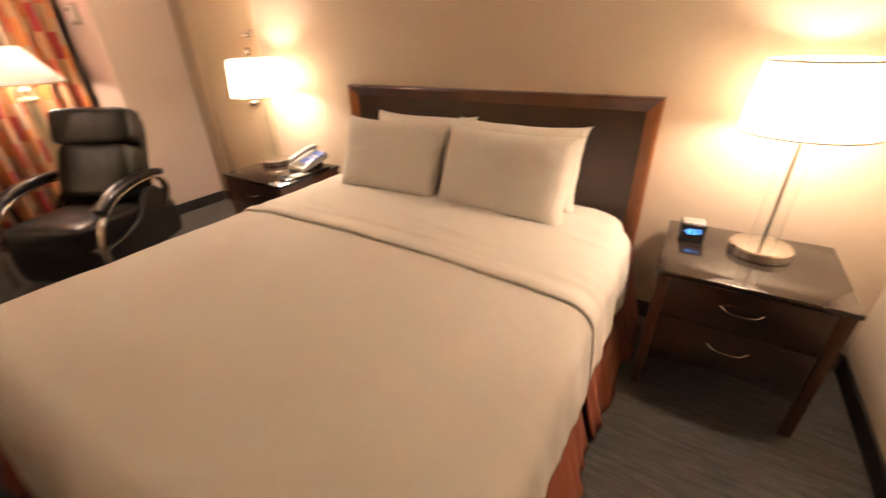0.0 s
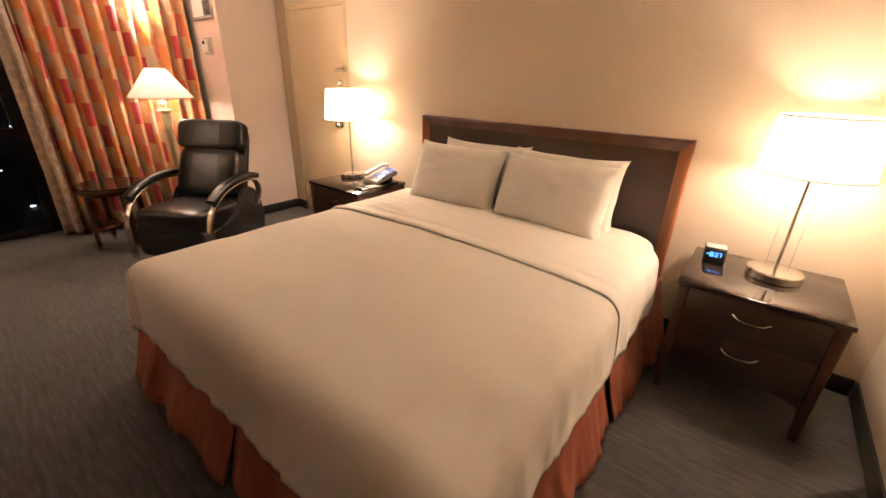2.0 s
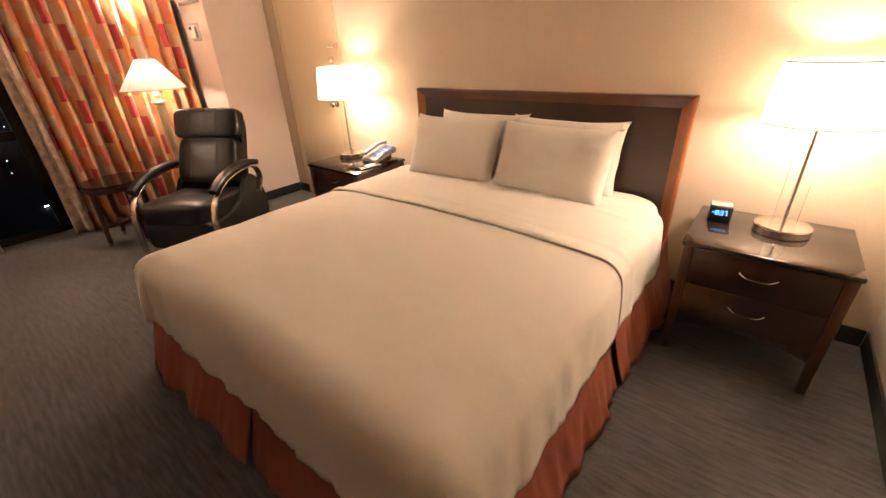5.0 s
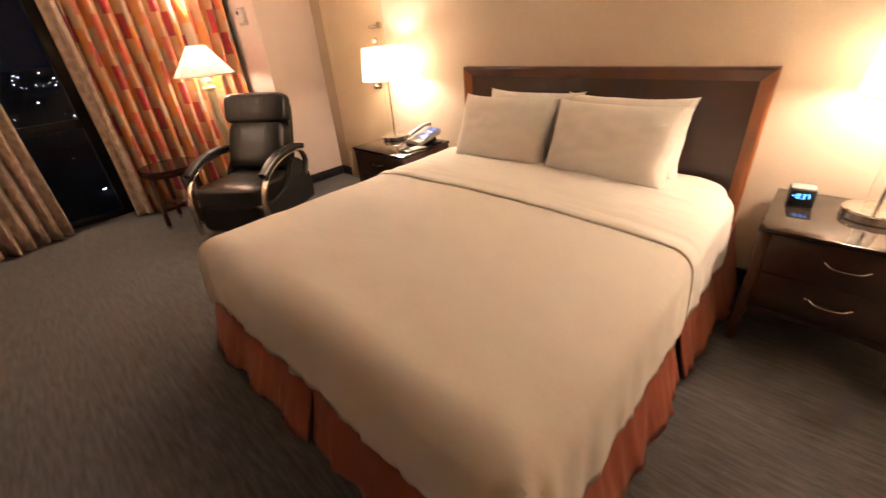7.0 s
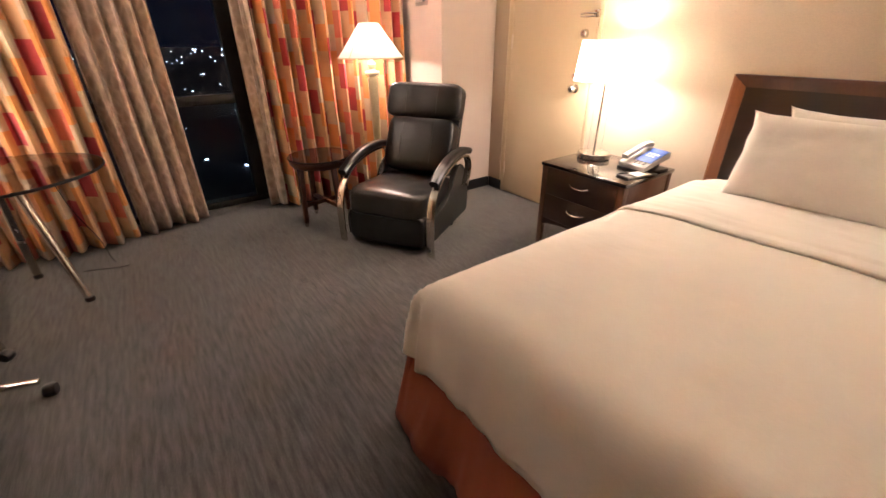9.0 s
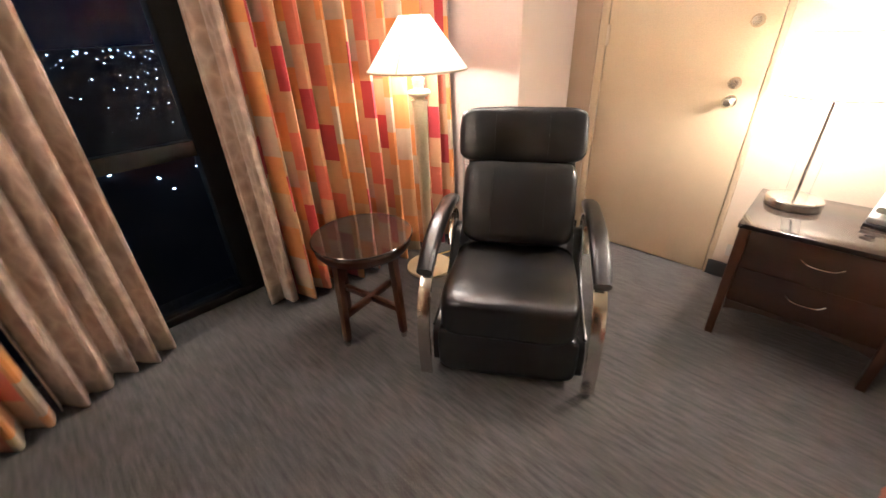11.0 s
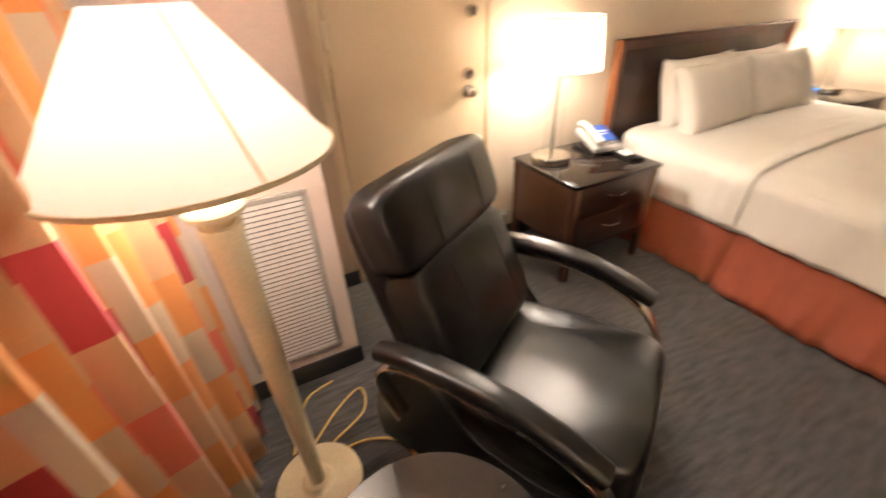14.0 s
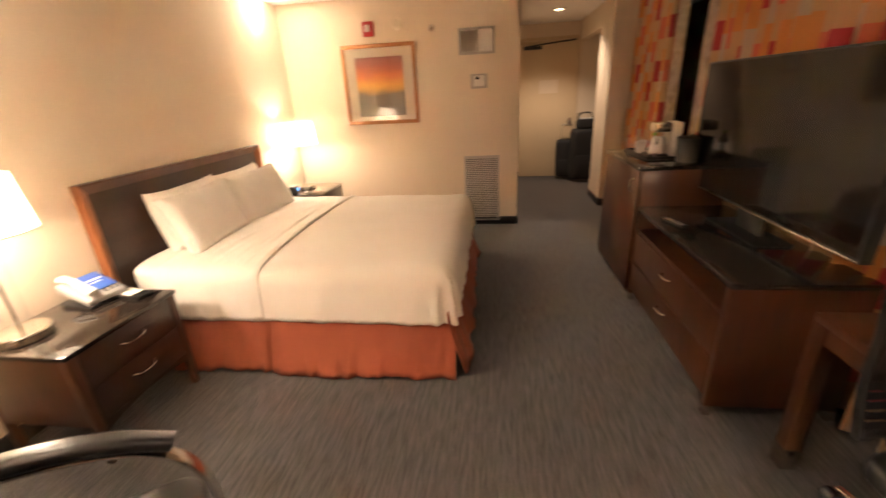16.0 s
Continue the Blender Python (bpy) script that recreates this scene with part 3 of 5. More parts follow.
def skirt_panel(a, b, out, low, high, seed, flare):
    """A hanging skirt panel between two floor points; out is the way it faces."""
    a, b, o = Vector(a), Vector(b), Vector(out)
    bm = bmesh.new()
    n, levels = 96, 10
    rows = []
    for j in range(levels + 1):
        h = j / levels
        row = []
        for k in range(n + 1):
            t = k / n
            edge = min(t, 1 - t) * (b - a).length
            pleat = math.exp(-(edge / 0.05) ** 2)
            w = 0.020 * noise.noise(Vector((t * (b - a).length * 7, seed * 3.7, h * 0.8))) * (1.4 - h)
            p = a.lerp(b, t) + o * (w + flare * (1 - h) ** 1.4 - 0.02 * pleat * (1 - h) + 0.006 * math.sin(t * 17 + seed) * (1 - h)
                                  + 0.017 * noise.noise(Vector((t * (b - a).length * 21, seed * 1.9 + 5, h * 2.2))) * (1 - h) ** 1.6)
            row.append(bm.verts.new((p.x, p.y, low + (high - low) * h + ((0.010 * math.sin(t * 9 + seed) + 0.006 * math.sin(t * 31 + seed * 2)) if j == 0 else 0))))
        rows.append(row)
    for j in range(levels):
        for k in range(n):
            bm.faces.new((rows[j][k], rows[j][k + 1], rows[j + 1][k + 1], rows[j + 1][k]))
    return bm


SX, SY = 0.962, -2.205
for i, (a, b, o, fl) in enumerate((((-SX, -0.10, 0), (-SX, -1.115, 0), (-1, 0, 0), 0.075), ((-SX, -1.105, 0), (-SX, SY - 0.06, 0), (-1, 0, 0), 0.095),
                                   ((-SX - 0.06, SY - 0.02, 0), (-0.02, SY - 0.02, 0), (0, -1, 0), 0.08), ((-0.035, SY - 0.02, 0), (SX + 0.06, SY - 0.02, 0), (0, -1, 0), 0.06),
                                   ((SX, SY - 0.06, 0), (SX, -1.015, 0), (1, 0, 0), 0.06), ((SX + 0.01, -1.02, 0), (SX + 0.025, -0.10, 0), (1, 0, 0), 0.07))):
    sk = part("skirt_panel", skirt_panel(a, b, o, 0.012, 0.42, i * 1.7 + 0.3, fl + 0.035), SKIRT, bed, "terracotta pleated cloth panel")
    sk.modifiers.new("thick", "SOLIDIFY").thickness = 0.006

for x0, x1, y0, y1 in ((-0.955, -0.94, -1.25, -0.97), (0.94, 0.955, -1.16, -0.88), (-0.17, 0.12, SY + 0.005, SY + 0.02), (-0.95, -0.84, SY + 0.005, SY + 0.02), (0.84, 0.95, SY + 0.005, SY + 0.02)):
    part("pleat_insert", box(x0, x1, y0, y1, 0.015, 0.44, 0.003), SKIRT, bed, "terracotta cloth behind the pleat")


def duvet_sheet(ax, head, foot, top, drop, r, seed, over=True):
    """Cloth laid over a bed: flat on top, rolled over the rims and hanging at both sides and the foot."""
    bm = bmesh.new()
    na, nb = 96, 70
    reach = drop
    grid = []
    for j in range(nb + 1):
        row = []
        bb = head + (foot - (reach if over else 0) - head) * j / nb
        for i in range(na + 1):
            aa = -(ax + reach) + 2 * (ax + reach) * i / na
            ea, eb = max(abs(aa) - ax, 0), max(foot - bb, 0)
            d = max(ea, eb)
            n = Vector((math.copysign(ea, aa), -eb, 0))
            n = n / (ea ** 5 + eb ** 5) ** 0.2 if d > 0 else n
            x, y = max(-ax, min(ax, aa)), max(bb, foot)
            if d < r * math.pi / 2:
                out, fall = r * math.sin(d / r), r * (1 - math.cos(d / r))
            else:
                out, fall = r + 0.10 * (d - r * math.pi / 2), r + (d - r * math.pi / 2)
            hang = min(1, fall / 0.2)
            q = Vector((x * 3, y * 3, seed))
            puff = 0.022 * (1 - (x / ax) ** 2) - 0.012 * (1 - hang) * abs(x / ax) ** 6
            rip = noise.noise(Vector((x * 6, y * 6, seed + fall * 2)))
            out += hang * 0.007 * noise.noise(Vector((x * 17, y * 17, seed + 3 + fall * 4)))
            out += hang * (0.014 * rip + 0.004 * math.sin((x + y) * 19 + 3 * rip))
            if over:
                low_down = hang * min(1, d / drop) ** 2
                out += low_down * 0.007 * math.sin((x + y) * 55 + 9 * rip) * max(0, noise.noise(Vector((x * 3, y * 3, seed + 11))) + 0.35)
                if ea > 0 and eb > 0:
                    out += hang * 0.020 * math.sin(math.atan2(eb, ea) * 9 + 1.0)
            z = top + puff - fall + (1 - hang) * (0.007 * noise.fractal(q, 1.0, 2.0, 4)) + 0.008 * hang * noise.noise(Vector((x * 9, y * 9, seed + 8)))
            if not over:
                back = y - foot
                z += (1 - hang) * (0.005 * max(0, noise.noise(Vector((x * 1.6, y * 19 + x * 2, seed)))) + 0.004 * noise.noise(Vector((x * 4, y * 30, seed + 2))) * math.exp(-(back / 0.3) ** 2))
                z += 0.010 * math.exp(-((back - 0.03) / 0.035) ** 2) - 0.004 * math.exp(-((back - 0.115) / 0.02) ** 2)
                y += 0.010 * noise.noise(Vector((x * 2.2, 3.1, seed))) * math.exp(-(back / 0.1) ** 2)
            row.append(bm.verts.new((x + n.x * out, y + n.y * out, z)))
        grid.append(row)
    for j in range(nb):
        for i in range(na):
            bm.faces.new((grid[j][i], grid[j][i + 1], grid[j + 1][i + 1], grid[j + 1][i]))
    return bm


duvet = single("duvet", duvet_sheet(0.866, -0.40, -2.148, 0.674, 0.402, 0.115, 4.2), LINEN, pose(0.004, 0, 0), "white duvet smoothed flat over the bed", "duvet")
duvet.modifiers.new("thick", "SOLIDIFY").thickness = 0.022
cuff = single("top_sheet", duvet_sheet(0.867, -0.36, -1.07, 0.6786, 0.402, 0.1175, 4.2, False), LINEN, pose(0.004, 0, 0), "white top sheet turned back below the pillows", "sheet")
cuff.modifiers.new("thick", "SOLIDIFY").thickness = 0.012


def pillow(w, h, t, seed):
    """A stuffed pillow standing on its long edge: x across, z up, y thick."""
    bm = bmesh.new()
    n = 30
    layers = []
    for side in (1, -1):
        grid = []
        for j in range(n + 1):
            row = []
            for i in range(n + 1):
                u, v = 2 * i / n - 1, 2 * j / n - 1
                wavy = 0.02 * noise.noise(Vector((u * 2.6 + seed, v * 2.6, seed * 1.3)))
                pinch = 1 - (0.10 + wavy) * (1 - u ** 4) * abs(v) ** 3
                pinch_x = 1 - (0.075 + wavy) * (1 - v ** 4) * abs(u) ** 3
                e = max(0.0, (1 - u ** 4) * (1 - v ** 4))
                th = t / 2 * e ** 0.42
                x, z = u * w / 2 * pinch_x, v * h / 2 * pinch
                crease = 0.016 * noise.fractal(Vector((x * 6, z * 6, seed + side)), 1.0, 2.0, 3) * e + 0.010 * abs(noise.noise(Vector((x * 9 + z * 5, z * 3 - x * 2, seed * 2.3)))) * e
                crease += 0.012 * abs(u * v) ** 1.5 * e ** 0.5 * noise.noise(Vector(((abs(u) - abs(v)) * 7, seed + side * 2, (u + v) * 1.2)))
                row.append((x, side * (th + crease), z))
            grid.append(row)
        layers.append(grid)
    for grid in layers:
        vs = [[bm.verts.new(p) for p in row] for row in grid]
        for j in range(n):
            for i in range(n):
                bm.faces.new((vs[j][i], vs[j][i + 1], vs[j + 1][i + 1], vs[j + 1][i]))
    bmesh.ops.remove_doubles(bm, verts=bm.verts, dist=0.0004)
    return bm


for x, y, z, tilt, w, turn, seed, what in ((-0.29, -0.215, 0.855, -14, 0.72, 0, 1, "rear"), (0.325, -0.215, 0.85, -14, 0.74, 0, 5, "rear"),
                                           (-0.385, -0.40, 0.852, -24, 0.72, 2, 9, "front"), (0.335, -0.40, 0.848, -24, 0.74, -2, 13, "front")):
    single("pillow", pillow(w, 0.46, 0.19, seed), PILLOW, pose(x, y, z, tilt, 0, turn), f"plump white {what} pillow propped at the headboard", "pillow", "pillows on the bed")

# headboard: flat panel in a proud moulded border
hb = thing("headboard", pose(0, FACE, 0), "dark-stained wooden headboard with a raised border", "headboard")
HW, HT = 0.975, 1.205
part("panel", box(-HW + 0.05, HW - 0.05, -0.03, -0.004, 0.06, HT - 0.05), DARK_WOOD, hb)


def bevelled_bar(a, b, inward):
    """A border bar from a to b whose face slopes back toward the panel."""
    a, b, n = Vector(a), Vector(b), Vector(inward)
    bm = bmesh.new()
    d = (b - a).normalized()
    prof = [(0, 0), (0, -0.055), (0.012, -0.058), (0.065, -0.032), (0.065, 0)]
    rings = []
    for p, m in ((a, 1), (b, -1)):
        rings.append([bm.verts.new(p + n * s + Vector((0, y, 0)) + d * m * s) for s, y in prof])
    k = len(prof)
    for i in range(k):
        bm.faces.new((rings[0][i], rings[0][(i + 1) % k], rings[1][(i + 1) % k], rings[1][i]))
    bm.faces.new(rings[0])
    bm.faces.new(rings[1])
    return bm


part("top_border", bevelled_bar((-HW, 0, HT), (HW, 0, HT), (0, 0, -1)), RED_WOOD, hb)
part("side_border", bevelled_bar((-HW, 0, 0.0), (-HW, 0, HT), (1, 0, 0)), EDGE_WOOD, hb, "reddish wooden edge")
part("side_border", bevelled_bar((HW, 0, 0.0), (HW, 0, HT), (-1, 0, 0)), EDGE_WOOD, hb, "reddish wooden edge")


# ---- nightstands and what stands on them ----
def nightstand(m, w, d, h, label):
    """Two-drawer stand; x across, front toward -y, origin at the back left corner on the floor."""
    n = thing("nightstand", m, label, "nightstand", "nightstands beside the bed")
    part("tabletop", box(-0.008, w + 0.008, -d - 0.008, 0, h - 0.022, h, 0.003), SMOKED_TOP, n, "polished dark top that mirrors the lamp")
    low = 0.225
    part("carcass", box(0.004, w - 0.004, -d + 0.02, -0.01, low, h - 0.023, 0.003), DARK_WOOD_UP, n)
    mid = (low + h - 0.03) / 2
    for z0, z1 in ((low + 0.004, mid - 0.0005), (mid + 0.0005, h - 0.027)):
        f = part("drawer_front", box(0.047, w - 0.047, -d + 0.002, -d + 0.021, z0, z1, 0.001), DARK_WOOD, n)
        zc, c = (z0 + z1) / 2 + 0.012, w / 2
        part("handle", sweep(spline([(c - 0.068, -d + 0.003, zc + 0.008), (c - 0.035, -d - 0.018, zc - 0.003), (c + 0.035, -d - 0.018, zc - 0.003), (c + 0.068, -d + 0.003, zc + 0.008)], 16), ring(0.0055, 8, 0.8)), CHROME, f, "bowed nickel handle")
    arch = bmesh.new()
    rows = []
    for k in range(17):
        t = k / 16
        x, z = 0.046 + (w - 0.092) * t, 0.172 + 0.038 * math.sin(math.pi * t) ** 0.6
        rows.append([arch.verts.new((x, y, zz)) for y, zz in ((-d + 0.004, z), (-d + 0.004, low + 0.002), (-d + 0.024, low + 0.002), (-d + 0.024, z))])
    for p, q in zip(rows, rows[1:]):
        for k in range(4):
            arch.faces.new((p[k], p[(k + 1) % 4], q[(k + 1) % 4], q[k]))
    arch.faces.new(rows[0])
    arch.faces.new(rows[-1])
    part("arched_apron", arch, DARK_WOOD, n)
    for x in (0.0, w - 0.045):
        for y in (-d, -0.05):
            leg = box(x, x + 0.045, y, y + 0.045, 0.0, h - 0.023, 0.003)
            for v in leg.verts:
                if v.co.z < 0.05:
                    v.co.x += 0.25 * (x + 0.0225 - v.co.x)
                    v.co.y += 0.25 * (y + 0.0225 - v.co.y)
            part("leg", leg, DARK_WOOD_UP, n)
    return n


NS_TOP = 0.628
nightstand(pose(-1.78, -0.115, 0), 0.63, 0.545, NS_TOP, "dark wooden two-drawer nightstand holding lamp and telephone")
nightstand(pose(1.125, -0.063, 0), 0.615, 0.545, NS_TOP, "dark wooden two-drawer nightstand holding lamp and clock")


def table_lamp(x, y, label, z=NS_TOP):
    t = thing("table_lamp", pose(x, y, z), label, "table lamp", "table lamps")
    part("base", lathe([(0.0, 0.0), (0.108, 0.0), (0.113, 0.004), (0.113, 0.036), (0.108, 0.042), (0.03, 0.044), (0.0, 0.044)], 48), CHROME, t, "polished nickel drum base")
    part("stem", lathe([(0.0, 0.044), (0.007, 0.044), (0.007, 0.56), (0.016, 0.565), (0.016, 0.60), (0.0, 0.60)], 14), CHROME, t)
    g = part("glass_tube", lathe([(0.046, 0.045), (0.046, 0.482)], 40), TUBE_GLASS, t, "clear glass tube")
    g.visible_shadow = False
    sh = part("shade", lathe([(0.207, 0.508), (0.182, 0.748), (0.1815, 0.748), (0.2065, 0.508)], 64), SHADE, t, "lit white drum shade")
    for r, z in ((0.207, 0.508), (0.182, 0.748)):
        part("rim_wire", lathe([(r + 0.0015, z - 0.003), (r + 0.0015, z + 0.003), (r - 0.002, z + 0.003), (r - 0.002, z - 0.003), (r + 0.0015, z - 0.003)], 48), WHITE_PLASTIC, sh)
    arms = None
    for k in range(3):
        a = 2 * math.pi * k / 3
        arms = sweep([Vector((0, 0, 0.728)), Vector((0.18 * math.cos(a), 0.18 * math.sin(a), 0.741))], ring(0.002, 6), bm=arms)
    part("spider", arms, CHROME, sh)
    return t


table_lamp(*LAMP_R, "lit nickel table lamp with a white drum shade beside the clock")
table_lamp(*LAMP_L, "lit nickel table lamp with a white drum shade beside the telephone")
table_lamp(*DESK_LAMP, "lit nickel table lamp out of view on the round glass table", 0.75)

# clock radio
clock = thing("clock_radio", pose(1.215, -0.262, NS_TOP, 0, 0, 6) @ Matrix.Scale(0.86, 4), "small black clock radio with blue digits", "clock")
body = box(-0.058, 0.058, -0.045, 0.05, 0.0, 0.098, 0.010, 3)
for v in body.verts:
    v.co.y += 0.16 * v.co.z
part("case", body, BLACK, clock)
part("top_pad", box(-0.052, 0.052, -0.022, 0.058, 0.0975, 0.101, 0.002), VENT, clock, "grey button pad")


def digits(text, parent, x, z, size, mat):
    """Seven-segment figures standing in the plane y = 0, from x to the right."""
    seg = {"a": (0.1, 0.9, 0.95), "d": (0.1, 0.9, 0.0), "g": (0.1, 0.9, 0.475)}
    shown = {"8": "abcdefg", "3": "abcdg", "7": "abc", "0": "abcdef", "-": "g"}
    bm = None
    for ch in text:
        if ch == ":":
            for zz in (0.25, 0.7):
                bm = box(x + size * 0.02, x + size * 0.12, -0.001, 0.0005, z + size * 1.7 * zz, z + size * 1.7 * (zz + 0.07), bm=bm)
            x += size * 0.28
            continue
        for s in shown[ch]:
            if s in seg:
                x0, x1, zz = seg[s]
                bm = box(x + size * x0, x + size * x1, -0.001, 0.0005, z + size * 1.7 * zz, z + size * 1.7 * (zz + 0.08), bm=bm)
            else:
                xx = 0.85 if s in "bc" else 0.02
                z0 = 0.5 if s in "bf" else 0.04
                bm = box(x + size * xx, x + size * (xx + 0.15), -0.001, 0.0005, z + size * 1.7 * z0, z + size * 1.7 * (z0 + 0.44), bm=bm)
        x += size * 1.25
    return bm


glow = part("display_digits", digits("-8:37", clock, -0.044, 0.002, 0.015, CLOCK_GLOW), CLOCK_GLOW, clock, "glowing blue time display", pose(0, -0.0375, 0.045, -9.1, 0, 0))

# desk telephone
phone = thing("telephone", pose(-1.27, -0.29, NS_TOP, 0, 0, -10), "grey desk telephone with a blue faceplate", "telephone")
wedge = box(-0.10, 0.10, -0.11, 0.11, 0.0, 0.03, 0.006)
for v in wedge.verts:
    v.co.z += (0.075 if v.co.z > 0.015 else 0.062) * (v.co.y + 0.11) / 0.22
wedge.transform(pose(0, 0, 0.0162))
part("stand", box(-0.06, 0.06, 0.03, 0.085, 0.0162, 0.062, 0.008), BLACK, phone, "black stand")
part("console", wedge, PHONE_GREY, phone, "silver-grey console")
part("underside", box(-0.104, 0.104, -0.116, 0.116, 0.0, 0.016, 0.004), BLACK, phone, "black base")
part("faceplate", box(-0.025, 0.095, -0.06, 0.105, 0.0, 0.006, 0.002), BLUE_CARD, phone, "pale blue faceplate", pose(0, 0, 0.0832, 18.5, 0, 0))
keys = None
for i in range(3):
    for j in range(3):
        keys = box(0.002 + i * 0.030, 0.020 + i * 0.030, -0.10 + j * 0.013, -0.092 + j * 0.013, 0.006, 0.009, 0.001, 1, bm=keys)
part("keypad", keys, BLACK, phone, "dark keys", pose(0, 0, 0.0827, 18.5, 0, 0))
part("print_bar", box(0.0, 0.075, 0.03, 0.045, 0.006, 0.0068, bm=box(0.0, 0.06, 0.005, 0.014, 0.006, 0.0068)), PAPER, phone, "white printed bars", pose(0, 0, 0.0832, 18.5, 0, 0))
part("handset", sweep(spline([(-0.06, -0.11, 0.081), (-0.06, -0.05, 0.104), (-0.06, 0.05, 0.138), (-0.06, 0.11, 0.141)], 14), rounded(0.042, 0.026, 0.011), scale=lambda t: 1.0 + 0.25 * abs(2 * t - 1) ** 2), WHITE_PLASTIC, phone, "pale grey handset")
tray = thing("notepad_tray", pose(-1.208, -0.45, NS_TOP, 0, 0, -12), "slim black desk tray on the nightstand", "tray")
part("plate", box(-0.052, 0.052, -0.125, 0.125, 0, 0.010, 0.004), BLACK, tray)
part("rim", box(-0.052, -0.044, -0.12, 0.12, 0.0102, 0.018, 0.003, bm=box(-0.043, 0.043, -0.125, -0.117, 0.0102, 0.018, 0.003)), BLACK, tray)
single("notepad", box(-0.038, 0.038, -0.06, 0.06, 0, 0.006, 0.001), PAPER, pose(-1.200, -0.44, NS_TOP + 0.010, 0, 0, -12), "small white notepad lying in the black tray", "notepad")


# ---- recliner ----
def recliner(m):
    """Leather recliner; front toward -y, y = 0 at the seat's front, origin on the floor."""
    c = thing("recliner", m, "black leather recliner armchair with curved chrome arm bands", "armchair")
    seat = slab(0.60, 0.66, 0.20, 7, 0.10, 1, 0.004)
    seat.transform(pose(0, 0.32, 0.335, -3, 0, 0))
    part("seat", seat, LEATHER, c, "glossy black leather seat cushion")
    foot = slab(0.61, 0.10, 0.25, 7, 0.0, 3, 0.003, 16)
    foot.transform(pose(0, 0.055, 0.17))
    part("footrest", foot, LEATHER, c)
    under = box(-0.29, 0.29, 0.10, 0.60, 0.06, 0.26, 0.02)
    part("base", under, BLACK, c)
    tilt = -20
    for name, w, t, h, along, push, lean in (("backrest", 0.57, 0.19, 0.44, 0.225, -0.012, -5), ("headrest", 0.63, 0.15, 0.27, 0.56, -0.02, 0)):
        b = slab(w, h, t, 6, 0.12, 5 if name == "backrest" else 8, 0.004)
        b.transform(pose(0, 0, 0, 90, 0, 0))
        b.transform(pose(0, 0.60, 0.415) @ pose(0, 0, 0, tilt, 0, 0) @ pose(0, push, along, lean, 0, 0))
        p = part(name, b, LEATHER, c)
        for x in (-0.13, 0.13):
            path = [Vector((x, -t / 2 * 1.08 - 0.002, -h * 0.36)), Vector((x, -t / 2 * 1.125 - 0.002, 0)), Vector((x, -t / 2 * 1.08 - 0.002, h * 0.36))]
            seam = sweep(spline(path, 10), ring(0.0014, 6), (1, 0, 0))
            seam.transform(pose(0, 0.60, 0.415) @ pose(0, 0, 0, tilt, 0, 0) @ pose(0, push, along, lean, 0, 0))
            part("seam", seam, BLACK, p)
    shell = slab(0.56, 0.08, 0.66, 8, 0.0, 2, 0.002, 14)
    shell.transform(pose(0, 0.60, 0.415) @ pose(0, 0, 0, tilt, 0, 0) @ pose(0, 0.085, 0.33))
    part("back_shell", shell, LEATHER, c)
    for s in (-1, 1):
        x = s * 0.365
        pad = spline([(x, 0.76, 0.600), (x, 0.62, 0.628), (x, 0.40, 0.625), (x, 0.22, 0.585), (x, 0.085, 0.525)], 22)
        part("armrest", sweep(pad, rounded(0.082, 0.058, 0.026, 5), scale=lambda t: 0.72 + 0.28 * math.sin(math.pi * min(1, max(0, 0.12 + t * 0.8))) ** 0.5), LEATHER, c, "padded black leather armrest")
        band = spline([(x, 0.70, 0.33), (x, 0.775, 0.46), (x, 0.73, 0.555), (x, 0.60, 0.592), (x, 0.40, 0.586), (x, 0.22, 0.545), (x, 0.09, 0.46), (x, 0.025, 0.33), (x, 0.01, 0.18), (x, 0.012, 0.012)], 50)
        part("arm_band", sweep(band, rounded(0.013, 0.058, 0.005, 2), (1, 0, 0)), CHROME, c, "flat chrome arm band")
        side = bmesh.new()
        outline = spline([(0, 0.05, 0.07), (0, 0.07, 0.24), (0, 0.28, 0.27), (0, 0.46, 0.33), (0, 0.58, 0.47), (0, 0.68, 0.50), (0, 0.80, 0.40), (0, 0.86, 0.22), (0, 0.84, 0.07)], 30)
        front, back = [side.verts.new((s * 0.335, p.y, p.z)) for p in outline], [side.verts.new((s * 0.292, p.y, p.z)) for p in outline]
        side.faces.new(front)
        side.faces.new(back)
        for i in range(len(outline)):
            j = (i + 1) % len(outline)
            side.faces.new((front[i], front[j], back[j], back[i]))
        sp = part("side_panel", side, LEATHER, c)
        edge = [Vector((s * 0.333, p.y, p.z + 0.004)) for p in outline[4:24]]
        part("piping", sweep(edge, ring(0.007, 8), (1, 0, 0)), LEATHER, sp)
        part("foot", lathe([(0.0, 0.0), (0.025, 0.0), (0.027, 0.06), (0.0, 0.062)], 14), BLACK, c, "", pose(s * 0.27, 0.62, 0))
    return c


recliner(pose(-2.340, -1.65, 0, 0, 0, 31.5))


